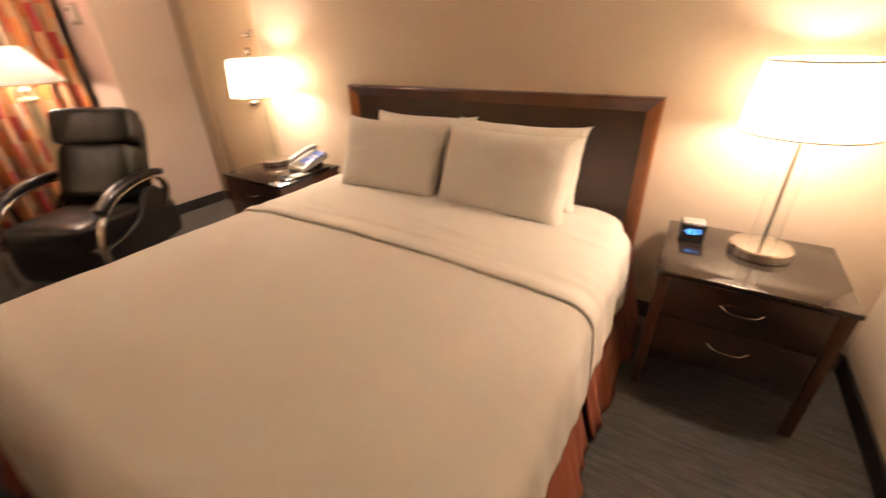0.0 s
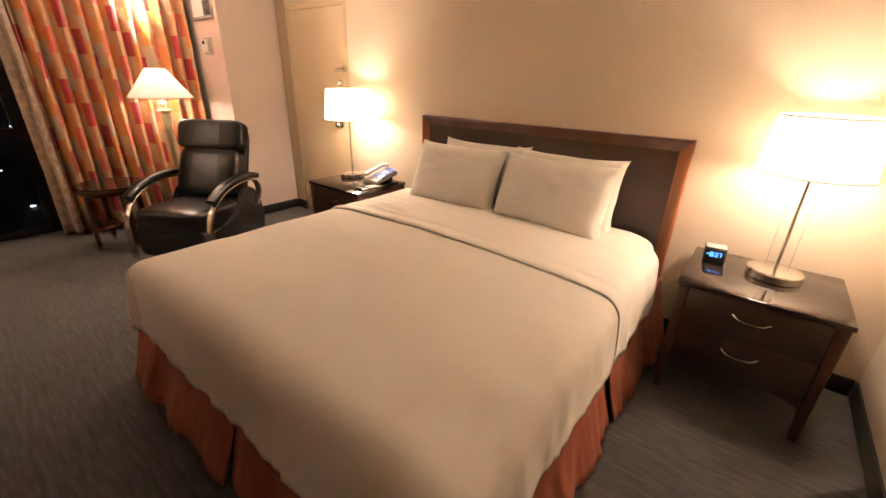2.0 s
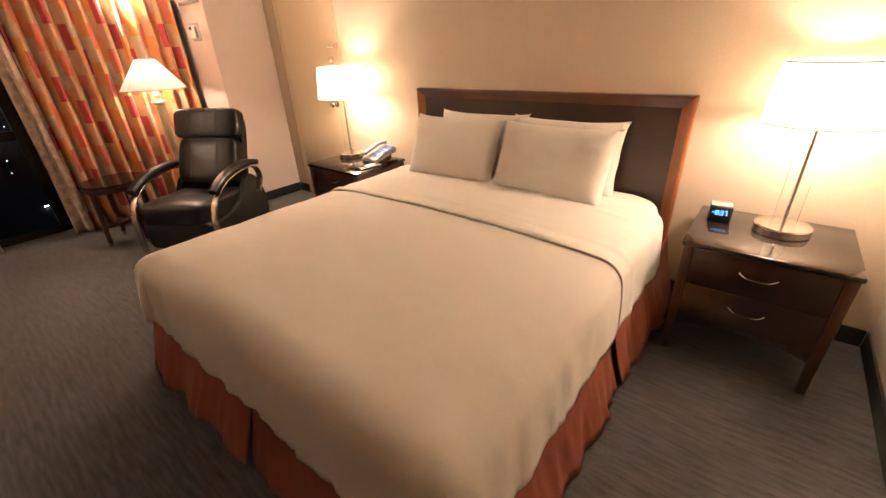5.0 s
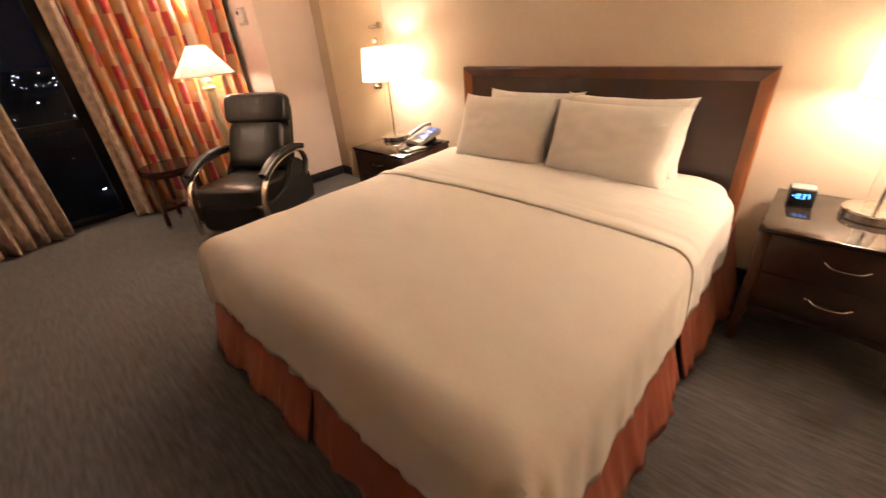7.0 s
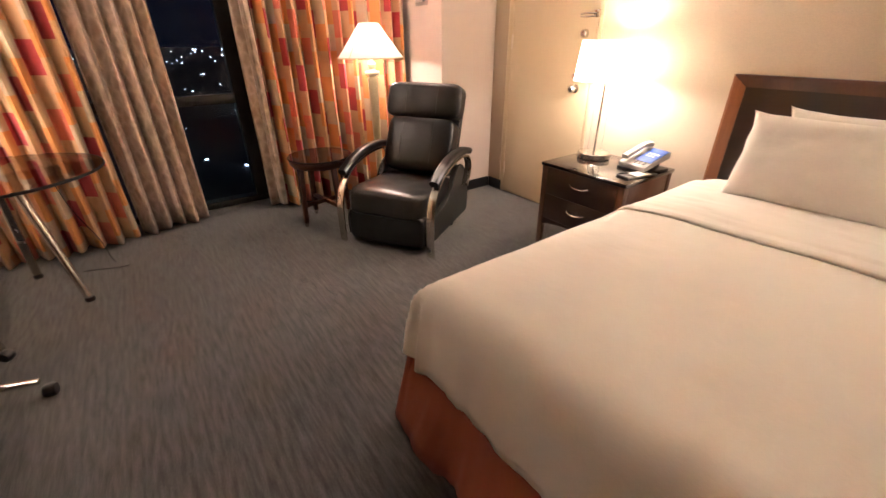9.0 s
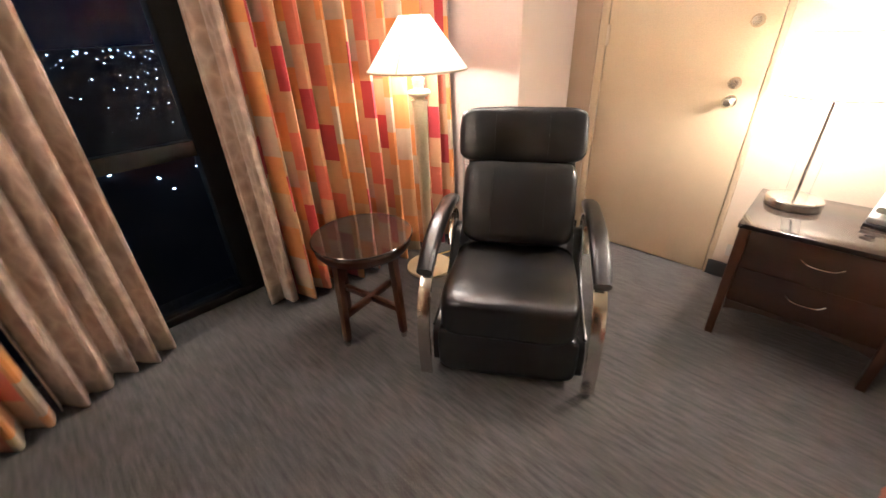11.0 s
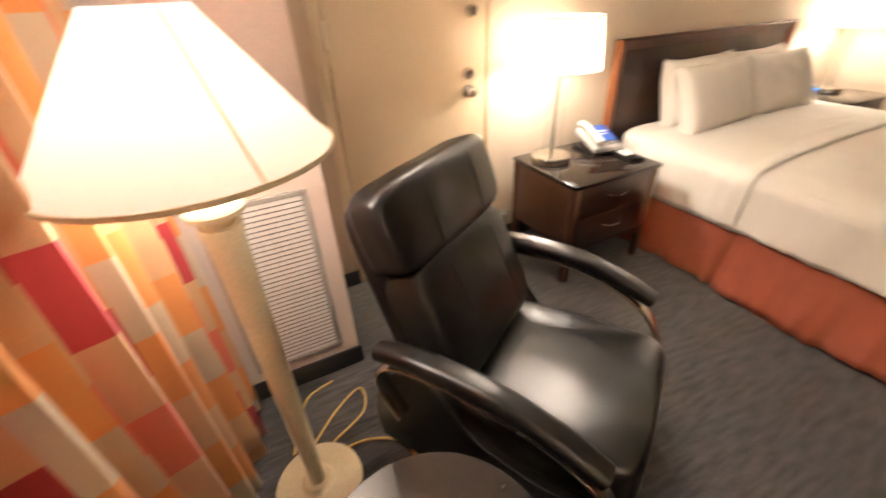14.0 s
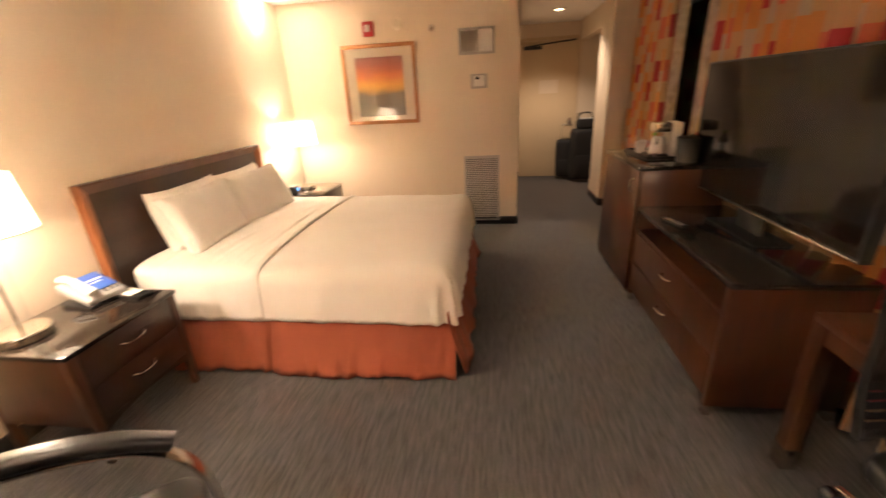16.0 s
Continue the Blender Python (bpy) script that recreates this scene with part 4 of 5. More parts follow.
# ---- side table and floor lamp ----
st = thing("side_table", pose(-3.145, -1.763, 0), "round cherry-wood side table with a dark glass top", "side table")
part("glass_top", lathe([(0.0, 0.554), (0.247, 0.554), (0.252, 0.558), (0.252, 0.562), (0.248, 0.566), (0.0, 0.566)], 64), SMOKED_TOP, st, "mirror-like dark glass top")
part("apron", lathe([(0.0, 0.553), (0.235, 0.553), (0.243, 0.54), (0.240, 0.515), (0.225, 0.495), (0.205, 0.492), (0.205, 0.53), (0.0, 0.53)], 56), RED_WOOD, st)
for k in range(4):
    a = radians(-35 + 45 + 90 * k)
    leg = box(-0.02, 0.02, -0.02, 0.02, 0.035, 0.515, 0.004)
    for v in leg.verts:
        f = 1 - v.co.z / 0.515
        v.co.x = v.co.x * (1 - 0.2 * f) + 0.185 + 0.025 * f
        v.co.y *= 1 - 0.2 * f
    lg = part("leg", leg, RED_WOOD, st, "", pose(0, 0, 0, 0, 0, math.degrees(a)))
    part("foot_cap", lathe([(0.0, 0.0), (0.014, 0.0), (0.017, 0.036), (0.0, 0.037)], 12), CHROME, lg, "metal foot cap", pose(0.208, 0, 0))
for k in range(2):
    part("stretcher", box(-0.195, 0.195, -0.016, 0.016, 0.165 + 0.002 * k, 0.195 + 0.002 * k, 0.004), RED_WOOD, st, "", pose(0, 0, 0, 0, 0, 10 + 90 * k))

fl = thing("floor_lamp", pose(*FLOOR_LAMP, 0), "lit cream column floor lamp with a conical white shade", "floor lamp")
part("base", lathe([(0.0, 0.0), (0.150, 0.0), (0.155, 0.006), (0.153, 0.020), (0.120, 0.028), (0.060, 0.034), (0.045, 0.05), (0.0, 0.05)], 48), CREAM, fl)
part("column", lathe([(0.0, 0.04), (0.024, 0.04), (0.026, 0.06), (0.030, 0.3), (0.037, 0.8), (0.042, 1.06), (0.046, 1.08), (0.046, 1.095), (0.0, 1.095)], 32), CREAM, fl)
part("collar", lathe([(0.0, 1.093), (0.030, 1.095), (0.034, 1.11), (0.060, 1.122), (0.064, 1.135), (0.058, 1.147), (0.032, 1.150), (0.028, 1.165), (0.034, 1.175), (0.034, 1.205), (0.020, 1.215), (0.014, 1.24), (0.0, 1.24)], 32), CREAM, fl)
sh = part("shade", lathe([(0.272, 1.248), (0.080, 1.505), (0.0795, 1.505), (0.2715, 1.248)], 64), FLOOR_SHADE, fl, "lit white conical shade")
sa, ca = math.sin(radians(-66)), math.cos(radians(-66))
part("seam", sweep([Vector((0.2725 * ca, 0.2725 * sa, 1.249)), Vector((0.0805 * ca, 0.0805 * sa, 1.504))], rounded(0.006, 0.0012, 0.0004, 1)), CREAM, sh, "stitched shade seam")
part("rim_band", lathe([(0.2735, 1.245), (0.2735, 1.255), (0.2695, 1.255), (0.2695, 1.245), (0.2735, 1.245)], 64), CREAM, sh)
part("spider", sweep([Vector((-0.08, 0, 1.499)), Vector((0.08, 0, 1.499))], ring(0.002, 6)), CHROME, sh)
part("bulb", lathe([(0.0, 1.25), (0.014, 1.25), (0.016, 1.27), (0.0, 1.28)], 16), WHITE_PLASTIC, fl)

for pts in ([(-3.33, -0.98, 0.006), (-3.2, -0.86, 0.006), (-3.08, -0.80, 0.006), (-3.10, -0.92, 0.006), (-3.25, -1.0, 0.006)],
            [(-3.26, -1.05, 0.006), (-3.12, -1.06, 0.006), (-3.0, -1.14, 0.006), (-2.98, -1.28, 0.006)],
            [(-3.40, -0.98, 0.006), (-3.36, -0.86, 0.006), (-3.30, -0.74, 0.006), (-3.18, -0.70, 0.006)]):
    single("power_cord", tube(pts, 0.005, 8, 40), GOLD_CORD, Matrix(), "yellow power cord lying on the carpet", "cord", "cords by the floor lamp")


# ---- things on the walls ----
def louvre(name, m, w, h, slats, label, slat_mat):
    g = thing(name, m, label, "vent")
    part("backing", box(0.01, w - 0.01, -0.004, 0.0, 0.01, h - 0.01), DARK, g)
    t = 0.022
    part("frame", box(0, w, -0.014, 0.001, 0, t, 0.003, bm=box(0, w, -0.014, 0.001, h - t, h, 0.003, bm=box(0, t, -0.014, 0.001, t, h - t, 0.003, bm=box(w - t, w, -0.014, 0.001, t, h - t, 0.003)))), VENT, g)
    me = mesh_of("slat", box(t, w - t, -0.011, -0.0095, -0.0082, 0.0082, 0.0006, 1), slat_mat)
    for i in range(slats):
        s = new("slat", me)
        s.parent = g
        s.matrix_basis = pose(0, 0, t + 0.008 + (h - 2 * t - 0.016) * i / (slats - 1))
    return g


louvre("return_grille", pose(-3.455, -0.635, 0.155), 0.365, 0.775, 36, "white louvred air grille low on the column", SLAT)
louvre("return_grille", pose(EAST, -2.124, 0.05, 0, 0, -90), 0.426, 0.82, 34, "grey louvred air grille low on the wall", VENT)


def air_vent(m, label):
    g = thing("air_vent", m, label, "vent")
    w, h, t = 0.40, 0.27, 0.025
    part("backing", box(0.01, w - 0.01, -0.004, 0, 0.01, h - 0.01), DARK, g)
    part("frame", box(0, w, -0.016, 0.001, 0, t, 0.003, bm=box(0, w, -0.016, 0.001, h - t, h, 0.003, bm=box(0, t, -0.016, 0.001, t, h - t, 0.003, bm=box(w - t, w, -0.016, 0.001, t, h - t, 0.003)))), VENT, g)
    me = mesh_of("blade", box(-0.017, 0.017, -0.0008, 0.0008, t, h - t), SLAT)
    for i in range(9):
        s = new("blade", me)
        s.parent = g
        s.matrix_basis = pose(t + 0.022 + (w - 2 * t - 0.044) * i / 8, -0.016, 0, 0, 0, 38 if i < 5 else -38)
    return g


air_vent(pose(-3.48, -0.635, 1.95), "grey metal supply vent high on the column")
air_vent(pose(EAST, -2.10, 1.985, 0, 0, -90), "grey metal supply vent high on the wall")


def thermostat(m, label):
    t = thing("thermostat", m, label, "thermostat")
    part("wall_plate", box(0, 0.19, -0.006, 0.0, 0, 0.155, 0.003), VENT, t)
    part("cover", box(0.035, 0.155, -0.035, -0.006, 0.025, 0.135, 0.008, 3), WHITE_PLASTIC, t)
    part("display", box(0.055, 0.10, -0.0365, -0.0345, 0.095, 0.125), DARK, t)
    return t


thermostat(pose(-3.40, -0.635, 1.64), "beige wall thermostat on a grey plate")
thermostat(pose(EAST, -2.225, 1.63, 0, 0, -90), "white wall thermostat on a grey plate")

pic = thing("framed_print", pose(EAST, -1.17, 1.725, 0, 0, -90), "framed print of a red and orange sunset in a wooden frame", "picture")
PW, PH, B = 0.437, 0.437, 0.042
part("frame", box(-PW, PW, -0.028, -0.002, PH - B, PH, 0.005, bm=box(-PW, PW, -0.028, -0.002, -PH, B - PH, 0.005, bm=box(-PW, B - PW, -0.028, -0.002, B - PH, PH - B, 0.005, bm=box(PW - B, PW, -0.028, -0.002, B - PH, PH - B, 0.005)))), OAK_FRAME, pic, "orange-brown wooden frame")
part("mat_board", box(B - PW, PW - B, -0.012, -0.003, B - PH, PH - B), MAT_BOARD, pic, "cream mat board")
part("print", box(-0.28, 0.28, -0.0155, -0.0125, -0.345, 0.30), PRINT, pic, "sunset print")
pg = part("glazing", box(B - PW, PW - B, -0.020, -0.018, B - PH, PH - B), PICTURE_GLASS, pic, "clear glazing")
pg.visible_shadow = False

alarm = thing("fire_alarm", pose(EAST, -1.09, 2.31, 0, 0, -90), "red wall fire alarm with a clear strobe", "fire alarm")
part("housing", box(-0.062, 0.062, -0.045, 0, -0.075, 0.075, 0.008), RED_PLASTIC, alarm)
part("strobe", box(-0.025, 0.025, -0.062, -0.045, -0.03, 0.04, 0.006), WHITE_PLASTIC, alarm, "pale strobe lens")
det = thing("smoke_detector", pose(EAST, -1.42, 2.345, 0, 0, -90), "round beige smoke detector on the wall", "smoke detector")
part("housing", turned([(0.0, 0.04), (0.045, 0.038), (0.062, 0.022), (0.065, 0.0)], toward), WALL, det)
sp = thing("sprinkler", pose(EAST, -1.80, 2.28, 0, 0, -90), "small metal sidewall sprinkler head", "sprinkler")
part("escutcheon", turned([(0.0, 0.012), (0.032, 0.010), (0.036, 0.0)], toward), CHROME, sp)
part("nozzle", turned([(0.0, 0.05), (0.012, 0.048), (0.009, 0.012), (0.0, 0.011)], toward, 12), CHROME, sp)


def outlet(m, label):
    o = thing("wall_outlet", m, label, "outlet")
    part("plate", box(-0.058, 0.058, -0.006, 0, -0.038, 0.038, 0.003), WHITE_PLASTIC, o)
    part("plug", box(-0.02, 0.02, -0.035, -0.006, -0.018, 0.018, 0.005), WHITE_PLASTIC, o)


outlet(pose(-1.80, FACE, 0.19), "cream wall outlet with a plug beside the door")


# ---- dresser, television, cabinet ----
def bow_handle(c, y, z, w=0.12):
    return sweep(spline([(c - w / 2, y, z), (c - w / 4, y - 0.026, z), (c + w / 4, y - 0.026, z), (c + w / 2, y, z)], 16), ring(0.007, 8))


def dresser():
    """Front toward +y in the room, so it is built facing -y and turned round."""
    d = thing("dresser", pose(0.01, -3.545, 0, 0, 0, 180), "cherry-wood media dresser with two drawers and an open slot", "dresser")
    w, dp, h = 1.27, 0.60, 0.75
    part("top", box(-0.006, w + 0.006, -0.006, dp, h - 0.03, h, 0.003), STONE_TOP, d, "polished black speckled top")
    for x in (0.0, w - 0.035):
        part("side_board", box(x, x + 0.035, 0.0, dp, 0.06, h - 0.031, 0.003), RED_WOOD, d)
    part("back_board", box(0.036, w - 0.036, dp - 0.02, dp - 0.002, 0.06, h - 0.031), DARK_WOOD, d)
    part("shelf", box(0.036, w - 0.036, 0.004, dp - 0.021, 0.565, 0.59, 0.002), RED_WOOD, d)
    part("plinth", box(0.036, w - 0.036, 0.03, dp - 0.021, 0.06, 0.095), DARK_WOOD, d)
    for z0, z1 in ((0.10, 0.325), (0.335, 0.56)):
        f = part("drawer_front", box(0.040, w - 0.040, -0.002, 0.02, z0, z1, 0.003), RED_WOOD, d)
        part("handle", bow_handle(w / 2, -0.002, (z0 + z1) / 2 + 0.03), CHROME, f, "bowed nickel handle")
    for x in (0.0, w - 0.04):
        for y in (0.0, dp - 0.04):
            part("foot", box(x, x + 0.04, y, y + 0.04, 0.0, 0.06, 0.002), CHROME, d, "metal foot")
    return d


dresser()


def tall_cabinet():
    c = thing("cabinet", pose(0.93, -3.53, 0, 0, 0, 180), "tall cherry-wood minibar cabinet with a black stone top", "cabinet")
    w, dp, h = 0.90, 0.60, 1.04
    part("top", box(-0.01, w + 0.01, -0.012, dp, h - 0.03, h, 0.004), STONE_TOP, c, "polished black speckled top")
    part("carcass", box(0, w, 0.02, dp, 0.05, h - 0.031, 0.003), RED_WOOD, c)
    f = part("door", box(0.004, w - 0.004, -0.002, 0.019, 0.055, h - 0.036, 0.003), RED_WOOD, c)
    hx = w - 0.08
    part("handle", sweep(spline([(hx, -0.002, 0.94), (hx, -0.026, 0.92), (hx, -0.026, 0.86), (hx, -0.002, 0.84)], 14), ring(0.007, 8), (1, 0, 0)), CHROME, f, "bowed nickel handle")
    part("plinth", box(0.02, w - 0.02, 0.04, dp - 0.02, 0.0, 0.05), DARK, c)
    return c


tall_cabinet()

tv = thing("television", pose(-0.57, -3.96, 0.75, 0, 0, 180), "large flat black television switched off on the dresser", "television")
TW, TB, TT = 0.765, 0.12, 0.955
part("bezel", box(-TW, TW, -0.012, 0.045, TB, TT, 0.006), BLACK, tv)
part("screen", box(-TW + 0.012, TW - 0.012, -0.0145, -0.0125, TB + 0.022, TT - 0.012), SCREEN, tv, "dark reflecting screen")
part("lower_trim", box(-TW + 0.004, TW - 0.004, -0.016, -0.0125, TB + 0.004, TB + 0.014, 0.001), CHROME, tv, "thin silver trim")
part("stand_neck", box(-0.12, 0.12, 0.0, 0.03, 0.012, TB + 0.05, 0.004), BLACK, tv)
part("stand_foot", box(-0.26, 0.26, -0.10, 0.10, 0.0, 0.014, 0.006), BLACK, tv)

remote = thing("remote_control", pose(-0.40, -3.63, 0.75, 0, 0, -74), "slim dark remote control lying on the dresser", "remote control")
part("case", box(-0.024, 0.024, -0.10, 0.10, 0.0, 0.018, 0.007, 3), BLACK, remote)
rk = None
for i in range(3):
    for j in range(7):
        rk = box(-0.017 + i * 0.0125, -0.008 + i * 0.0125, -0.08 + j * 0.022, -0.070 + j * 0.022, 0.018, 0.020, 0.001, 1, bm=rk)
part("keys", rk, WHITE_PLASTIC, remote, "pale keys")

# refreshment tray
CT = 1.04
tray = thing("tray", pose(0.52, -3.80, CT), "black serving tray holding cups and a coffee maker", "tray")
part("plate", box(-0.26, 0.26, -0.16, 0.16, 0.0, 0.008, 0.003), BLACK, tray)
for x0, x1, y0, y1 in ((-0.26, 0.26, -0.16, -0.15), (-0.26, 0.26, 0.15, 0.16), (-0.26, -0.25, -0.149, 0.149), (0.25, 0.26, -0.149, 0.149)):
    part("rim", box(x0, x1, y0, y1, 0.008, 0.03, 0.003), BLACK, tray)
cup = [(0.0, 0.0), (0.026, 0.0), (0.034, 0.09), (0.036, 0.092), (0.033, 0.088), (0.025, 0.006), (0.0, 0.006)]
for x, y in ((0.62, -3.70), (0.71, -3.76), (0.66, -3.88)):
    single("paper_cup", lathe(cup, 24), PAPER, pose(x, y, CT + 0.008), "upright white paper cup on the tray", "cup", "cups on the tray")
tumbler = [(0.0, 0.0), (0.03, 0.0), (0.035, 0.11), (0.033, 0.11), (0.028, 0.008), (0.0, 0.008)]
for x, y in ((0.84, -3.68), (0.85, -3.80)):
    single("tumbler", lathe(tumbler, 24), GLASS, pose(x, y, CT), "clear drinking glass on the cabinet", "glass", "glasses on the cabinet")
coffee = thing("coffee_maker", pose(0.43, -3.82, CT + 0.008, 0, 0, 180), "compact white and steel coffee maker on the tray", "coffee maker")
part("tank", box(-0.075, 0.075, 0.02, 0.10, 0.0, 0.26, 0.012), WHITE_PLASTIC, coffee)
part("head", box(-0.075, 0.075, -0.10, 0.019, 0.19, 0.26, 0.012), CHROME, coffee, "steel brewing head")
part("hot_plate", box(-0.075, 0.075, -0.10, 0.019, 0.0, 0.022, 0.006), BLACK, coffee)
part("carafe", lathe([(0.0, 0.0), (0.045, 0.0), (0.052, 0.05), (0.038, 0.11), (0.040, 0.125), (0.0, 0.125)], 28), WHITE_PLASTIC, coffee, "", pose(0, -0.04, 0.024))
bottle = [(0.0, 0.0), (0.03, 0.0), (0.032, 0.02), (0.032, 0.13), (0.014, 0.165), (0.014, 0.19), (0.0, 0.19)]
b1 = thing("water_bottle", pose(0.31, -3.70, CT + 0.008), "small green-capped water bottle on the tray", "bottle")
part("body", lathe(bottle, 24), GLASS, b1)
part("wrapper", lathe([(0.0325, 0.05), (0.0325, 0.105)], 24), PAPER, b1, "white paper band")
part("cap", lathe([(0.016, 0.175), (0.016, 0.195), (0.0, 0.196)], 18), surface("green_cap", (0.25, 0.42, 0.06), (0.22, 0.38, 0.05), 0.4), b1, "green cap")
ice = thing("ice_bucket", pose(0.20, -3.92, CT), "dark round ice bucket on the cabinet", "ice bucket")
part("bucket", lathe([(0.0, 0.0), (0.085, 0.0), (0.095, 0.17), (0.091, 0.17), (0.081, 0.006), (0.0, 0.006)], 36), BLACK, ice)
part("lid", lathe([(0.0, 0.195), (0.012, 0.195), (0.014, 0.182), (0.09, 0.175), (0.097, 0.171), (0.0, 0.170)], 36), BLACK, ice)


# ---- desk, round table, office chair ----
desk = thing("desk", pose(-1.50, -3.72, 0, 0, 0, 180), "cherry-wood writing desk with square metal-shod legs", "desk")
DWD, DDP, DH = 1.02, 0.60, 0.75
part("top", box(0, DWD, 0, DDP, DH - 0.035, DH, 0.004), RED_WOOD, desk)
part("apron", box(0.06, DWD - 0.06, 0.012, 0.034, DH - 0.11, DH - 0.036), RED_WOOD, desk)
for x in (0.0, DWD - 0.065):
    part("side_apron", box(x + 0.02, x + 0.042, 0.066, DDP - 0.066, DH - 0.11, DH - 0.036), RED_WOOD, desk)
    for y in (0.0, DDP - 0.065):
        lg = part("leg", box(x, x + 0.065, y, y + 0.065, 0.11, DH - 0.036, 0.004), RED_WOOD, desk)
        part("foot_sleeve", box(x - 0.001, x + 0.066, y - 0.001, y + 0.066, 0.0, 0.11, 0.003), CHROME, lg, "metal foot sleeve")

rt = thing("round_table", pose(-3.08, -3.58, 0), "round smoked-glass table on slanting chrome legs", "table")
part("tabletop", lathe([(0.0, 0.735), (0.475, 0.735), (0.481, 0.739), (0.481, 0.746), (0.477, 0.75), (0.0, 0.75)], 72), SMOKED_GLASS, rt, "smoked glass top")
part("edge_band", lathe([(0.482, 0.734), (0.486, 0.738), (0.486, 0.747), (0.482, 0.751)], 72), BLACK, rt, "dark rounded edge")
for a in (37, -75, -160):
    ca, sa = math.cos(radians(a)), math.sin(radians(a))
    lg = part("leg", sweep([Vector((0.305 * ca, 0.305 * sa, 0.03)), Vector((0.12 * ca, 0.12 * sa, 0.734))], ring(0.022, 16)), CHROME, rt, "round chrome leg")
    part("glide", lathe([(0.0, 0.0), (0.026, 0.0), (0.026, 0.028), (0.0, 0.03)], 16), BLACK, lg, "", pose(0.307 * ca, 0.307 * sa, 0))
single("power_cord", tube([(-3.28, -3.40, 0.70), (-3.24, -3.36, 0.45), (-3.30, -3.30, 0.2), (-3.34, -3.28, 0.01), (-3.2, -3.2, 0.006), (-3.28, -3.45, 0.006)], 0.003, 6, 40), BLACK, Matrix(), "thin black cord hanging from the table", "cord")

oc = thing("office_chair", pose(-2.08, -3.88, 0, 0, 0, 102), "black mesh-back office chair on a chrome star base", "office chair")
for k in range(5):
    a = radians(-22 + 72 * k)
    e = Vector((0.37 * math.cos(a), 0.37 * math.sin(a), 0.085))
    arm = part("base_arm", sweep(spline([(0, 0, 0.13), tuple(e * 0.5 + Vector((0, 0, 0.065))), tuple(e)], 10), rounded(0.04, 0.025, 0.009, 3), scale=lambda t: 1.15 - 0.4 * t), CHROME, oc, "chrome base arm")
    wheel = lathe([(0.0, -0.022), (0.024, -0.022), (0.028, -0.014), (0.028, 0.014), (0.024, 0.022), (0.0, 0.022)], 20)
    wheel.transform(pose(e.x * 1.05, e.y * 1.05, 0.028, 90, 0, math.degrees(a) + 90))
    part("caster", wheel, BLACK, arm, "black caster")
part("gas_post", lathe([(0.0, 0.10), (0.035, 0.10), (0.035, 0.16), (0.024, 0.17), (0.024, 0.40), (0.0, 0.40)], 20), BLACK, oc)
cushion = slab(0.46, 0.42, 0.09, 6, 0.1, 4, 0.003, 14)
cushion.transform(pose(0, 0, 0.455))
part("seat", cushion, BLACK, oc)
back = spline([(0, -0.24, 0.52), (0, -0.27, 0.70), (0, -0.275, 0.86), (0, -0.29, 1.01)], 16)
fr = None
for x in (-0.2, 0.2):
    fr = sweep([Vector((x, p.y, p.z)) for p in back], rounded(0.03, 0.022, 0.008, 2), (1, 0, 0), fr)
for p in (back[0], back[-1]):
    fr = sweep([Vector((-0.2, p.y, p.z)), Vector((0.2, p.y, p.z))], rounded(0.022, 0.03, 0.008, 2), bm=fr)
part("back_frame", fr, BLACK, oc)
for p in back[1:-1]:
    part("mesh_strip", sweep([Vector((-0.19, p.y, p.z)), Vector((0, p.y + 0.015, p.z)), Vector((0.19, p.y, p.z))], rounded(0.004, 0.033, 0.0015, 1)), BLACK, oc, "woven black back strip")
part("spine", sweep(spline([(0, 0.05, 0.40), (0, -0.22, 0.40), (0, -0.285, 0.50), (0, -0.295, 0.66)], 14), rounded(0.05, 0.018, 0.006, 2), (1, 0, 0)), BLACK, oc)


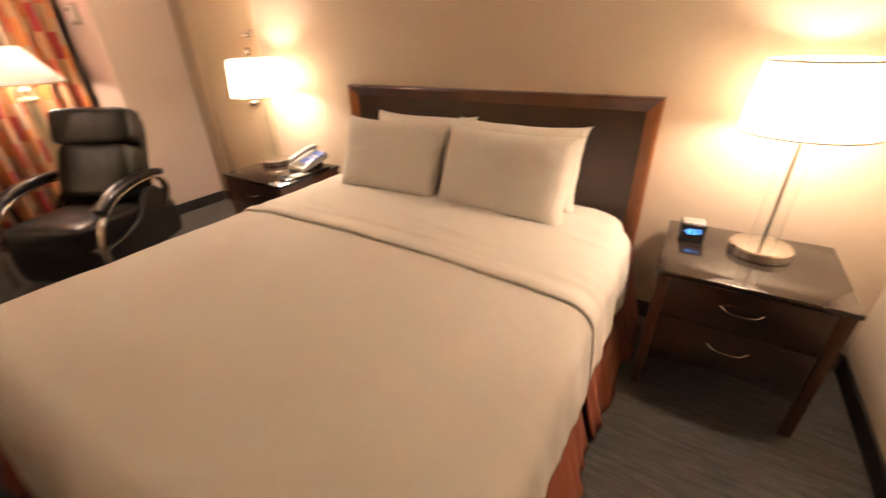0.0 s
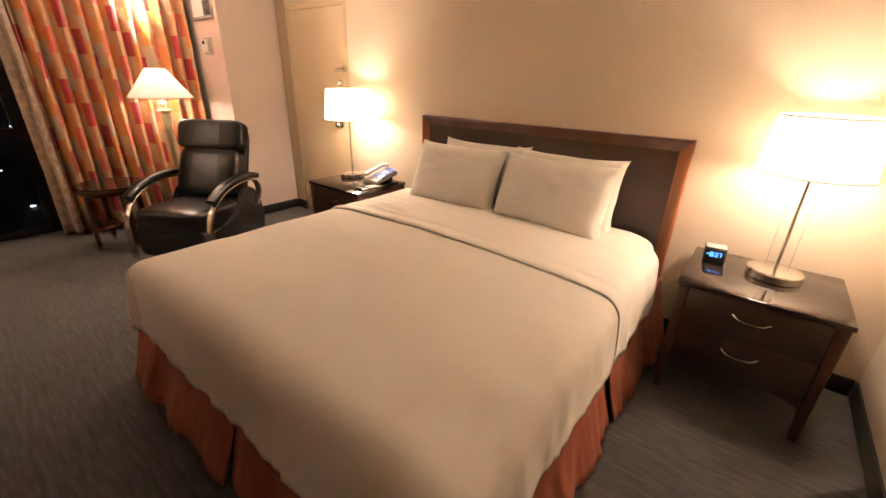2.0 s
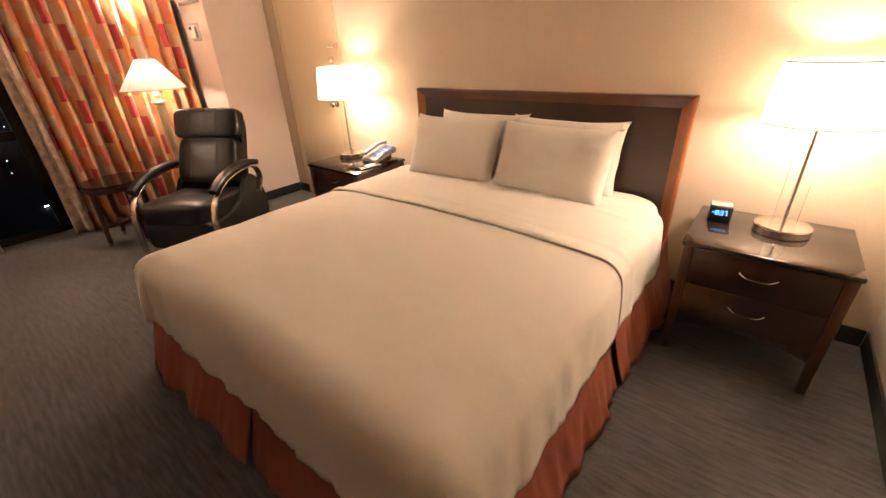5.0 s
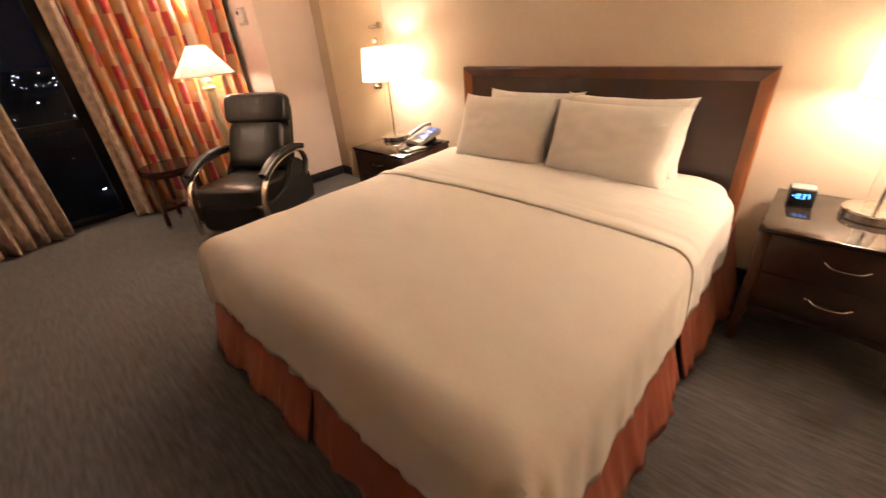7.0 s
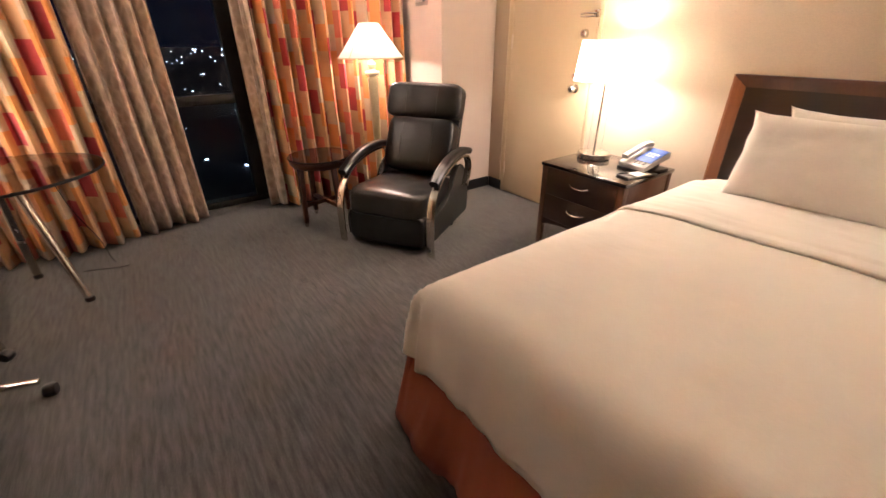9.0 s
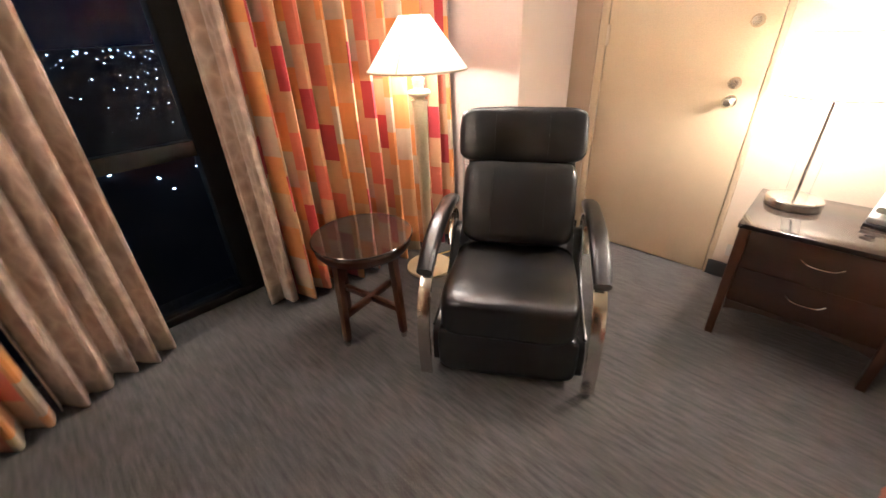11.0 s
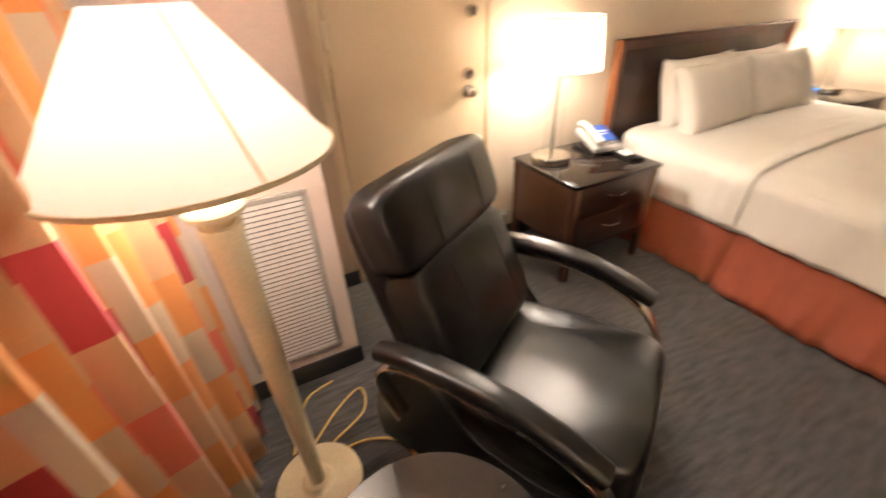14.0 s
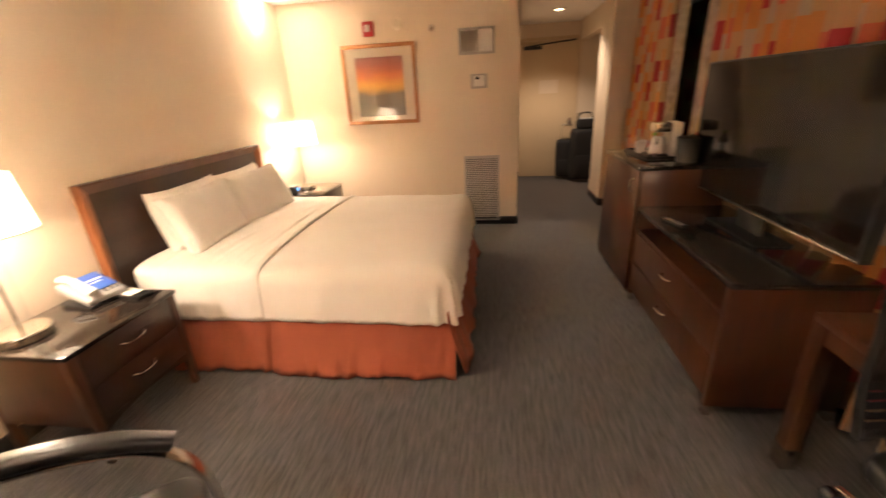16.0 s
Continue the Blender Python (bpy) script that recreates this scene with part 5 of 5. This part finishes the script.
# ---- hall luggage ----
def suitcase(m, w, d, h, label):
    s = thing("suitcase", m, label, "suitcase", "luggage in the hall")
    b = slab(w, d, h, 9, 0.0, 3, 0.004, 14)
    b.transform(pose(0, 0, h / 2 + 0.05))
    part("shell", b, BLACK_CLOTH, s)
    part("pocket", box(-w * 0.4, w * 0.4, -d / 2 - 0.02, -d / 2 + 0.01, 0.12, h * 0.55, 0.012), BLACK_CLOTH, s)
    part("pull_handle", tube([(-0.09, d * 0.3, h + 0.03), (-0.09, d * 0.3, h + 0.27), (-0.08, d * 0.3, h + 0.30), (0.08, d * 0.3, h + 0.30), (0.09, d * 0.3, h + 0.27), (0.09, d * 0.3, h + 0.03)], 0.008, 8, 40, up=(0, 1, 0)), CHROME, s, "grey telescopic handle")
    for x in (-w * 0.38, w * 0.38):
        wh = lathe([(0.0, -0.015), (0.03, -0.015), (0.03, 0.015), (0.0, 0.015)], 16)
        wh.transform(pose(x, d * 0.35, 0.03, 0, 90, 0))
        part("wheel", wh, BLACK, s)
    return s


suitcase(pose(4.42, -4.02, 0, 0, 0, -80), 0.40, 0.28, 0.86, "upright black soft suitcase with its handle raised")
suitcase(pose(4.66, -3.78, 0, 0, 0, -95), 0.36, 0.22, 0.66, "slim upright black suitcase by the entrance door")
bag = thing("shoulder_bag", pose(4.42, -4.02, 0.91, 0, 0, -80), "small black soft bag lying on the suitcase", "bag")
pouch = slab(0.30, 0.13, 0.17, 5, 0.0, 6, 0.006, 12)
pouch.transform(pose(0, -0.045, 0.085))
part("pouch", pouch, BLACK_CLOTH, bag)
part("flap", box(-0.11, 0.11, -0.095, 0.0, 0.165, 0.178, 0.005), PAPER, bag, "pale folded paper on top")
part("strap", tube([(-0.14, -0.045, 0.12), (-0.10, -0.05, 0.24), (0.0, -0.055, 0.27), (0.10, -0.05, 0.24), (0.14, -0.045, 0.12)], 0.010, 8), BLACK_CLOTH, bag)


# ---- outside ----
single("ground", box(-2500, 2500, -2500, 2500, -32, -30), NIGHT_GROUND, Matrix(), "dark city ground far below the windows", "ground", kind="structure")
rnd = random.Random(21)
city = bmesh.new()
for i in range(620):
    a = radians(rnd.uniform(140, 222)) if i % 3 else radians(rnd.uniform(225, 320))
    dist = 170 + 1300 * rnd.random() ** 1.8
    r = dist * 0.0007 * rnd.uniform(0.5, 1.5)
    bmesh.ops.create_icosphere(city, subdivisions=1, radius=r, matrix=Matrix.Translation((dist * math.cos(a), dist * math.sin(a), -30 + rnd.uniform(2, 12))))
for i in range(34):
    a, dist = radians(rnd.uniform(150, 215)), rnd.uniform(45, 150)
    w = dist * rnd.uniform(0.004, 0.012)
    bmesh.ops.create_cube(city, size=1, matrix=Matrix.Translation((dist * math.cos(a), dist * math.sin(a), -29.5)) @ pose(0, 0, 0, 0, 0, rnd.uniform(0, 180)) @ Matrix.Diagonal((w, w * 0.12, 0.2, 1)))
single("city_lights", city, CITY_GLOW, Matrix(), "scattered cold white lights of the night city", "city lights", kind="stuff")
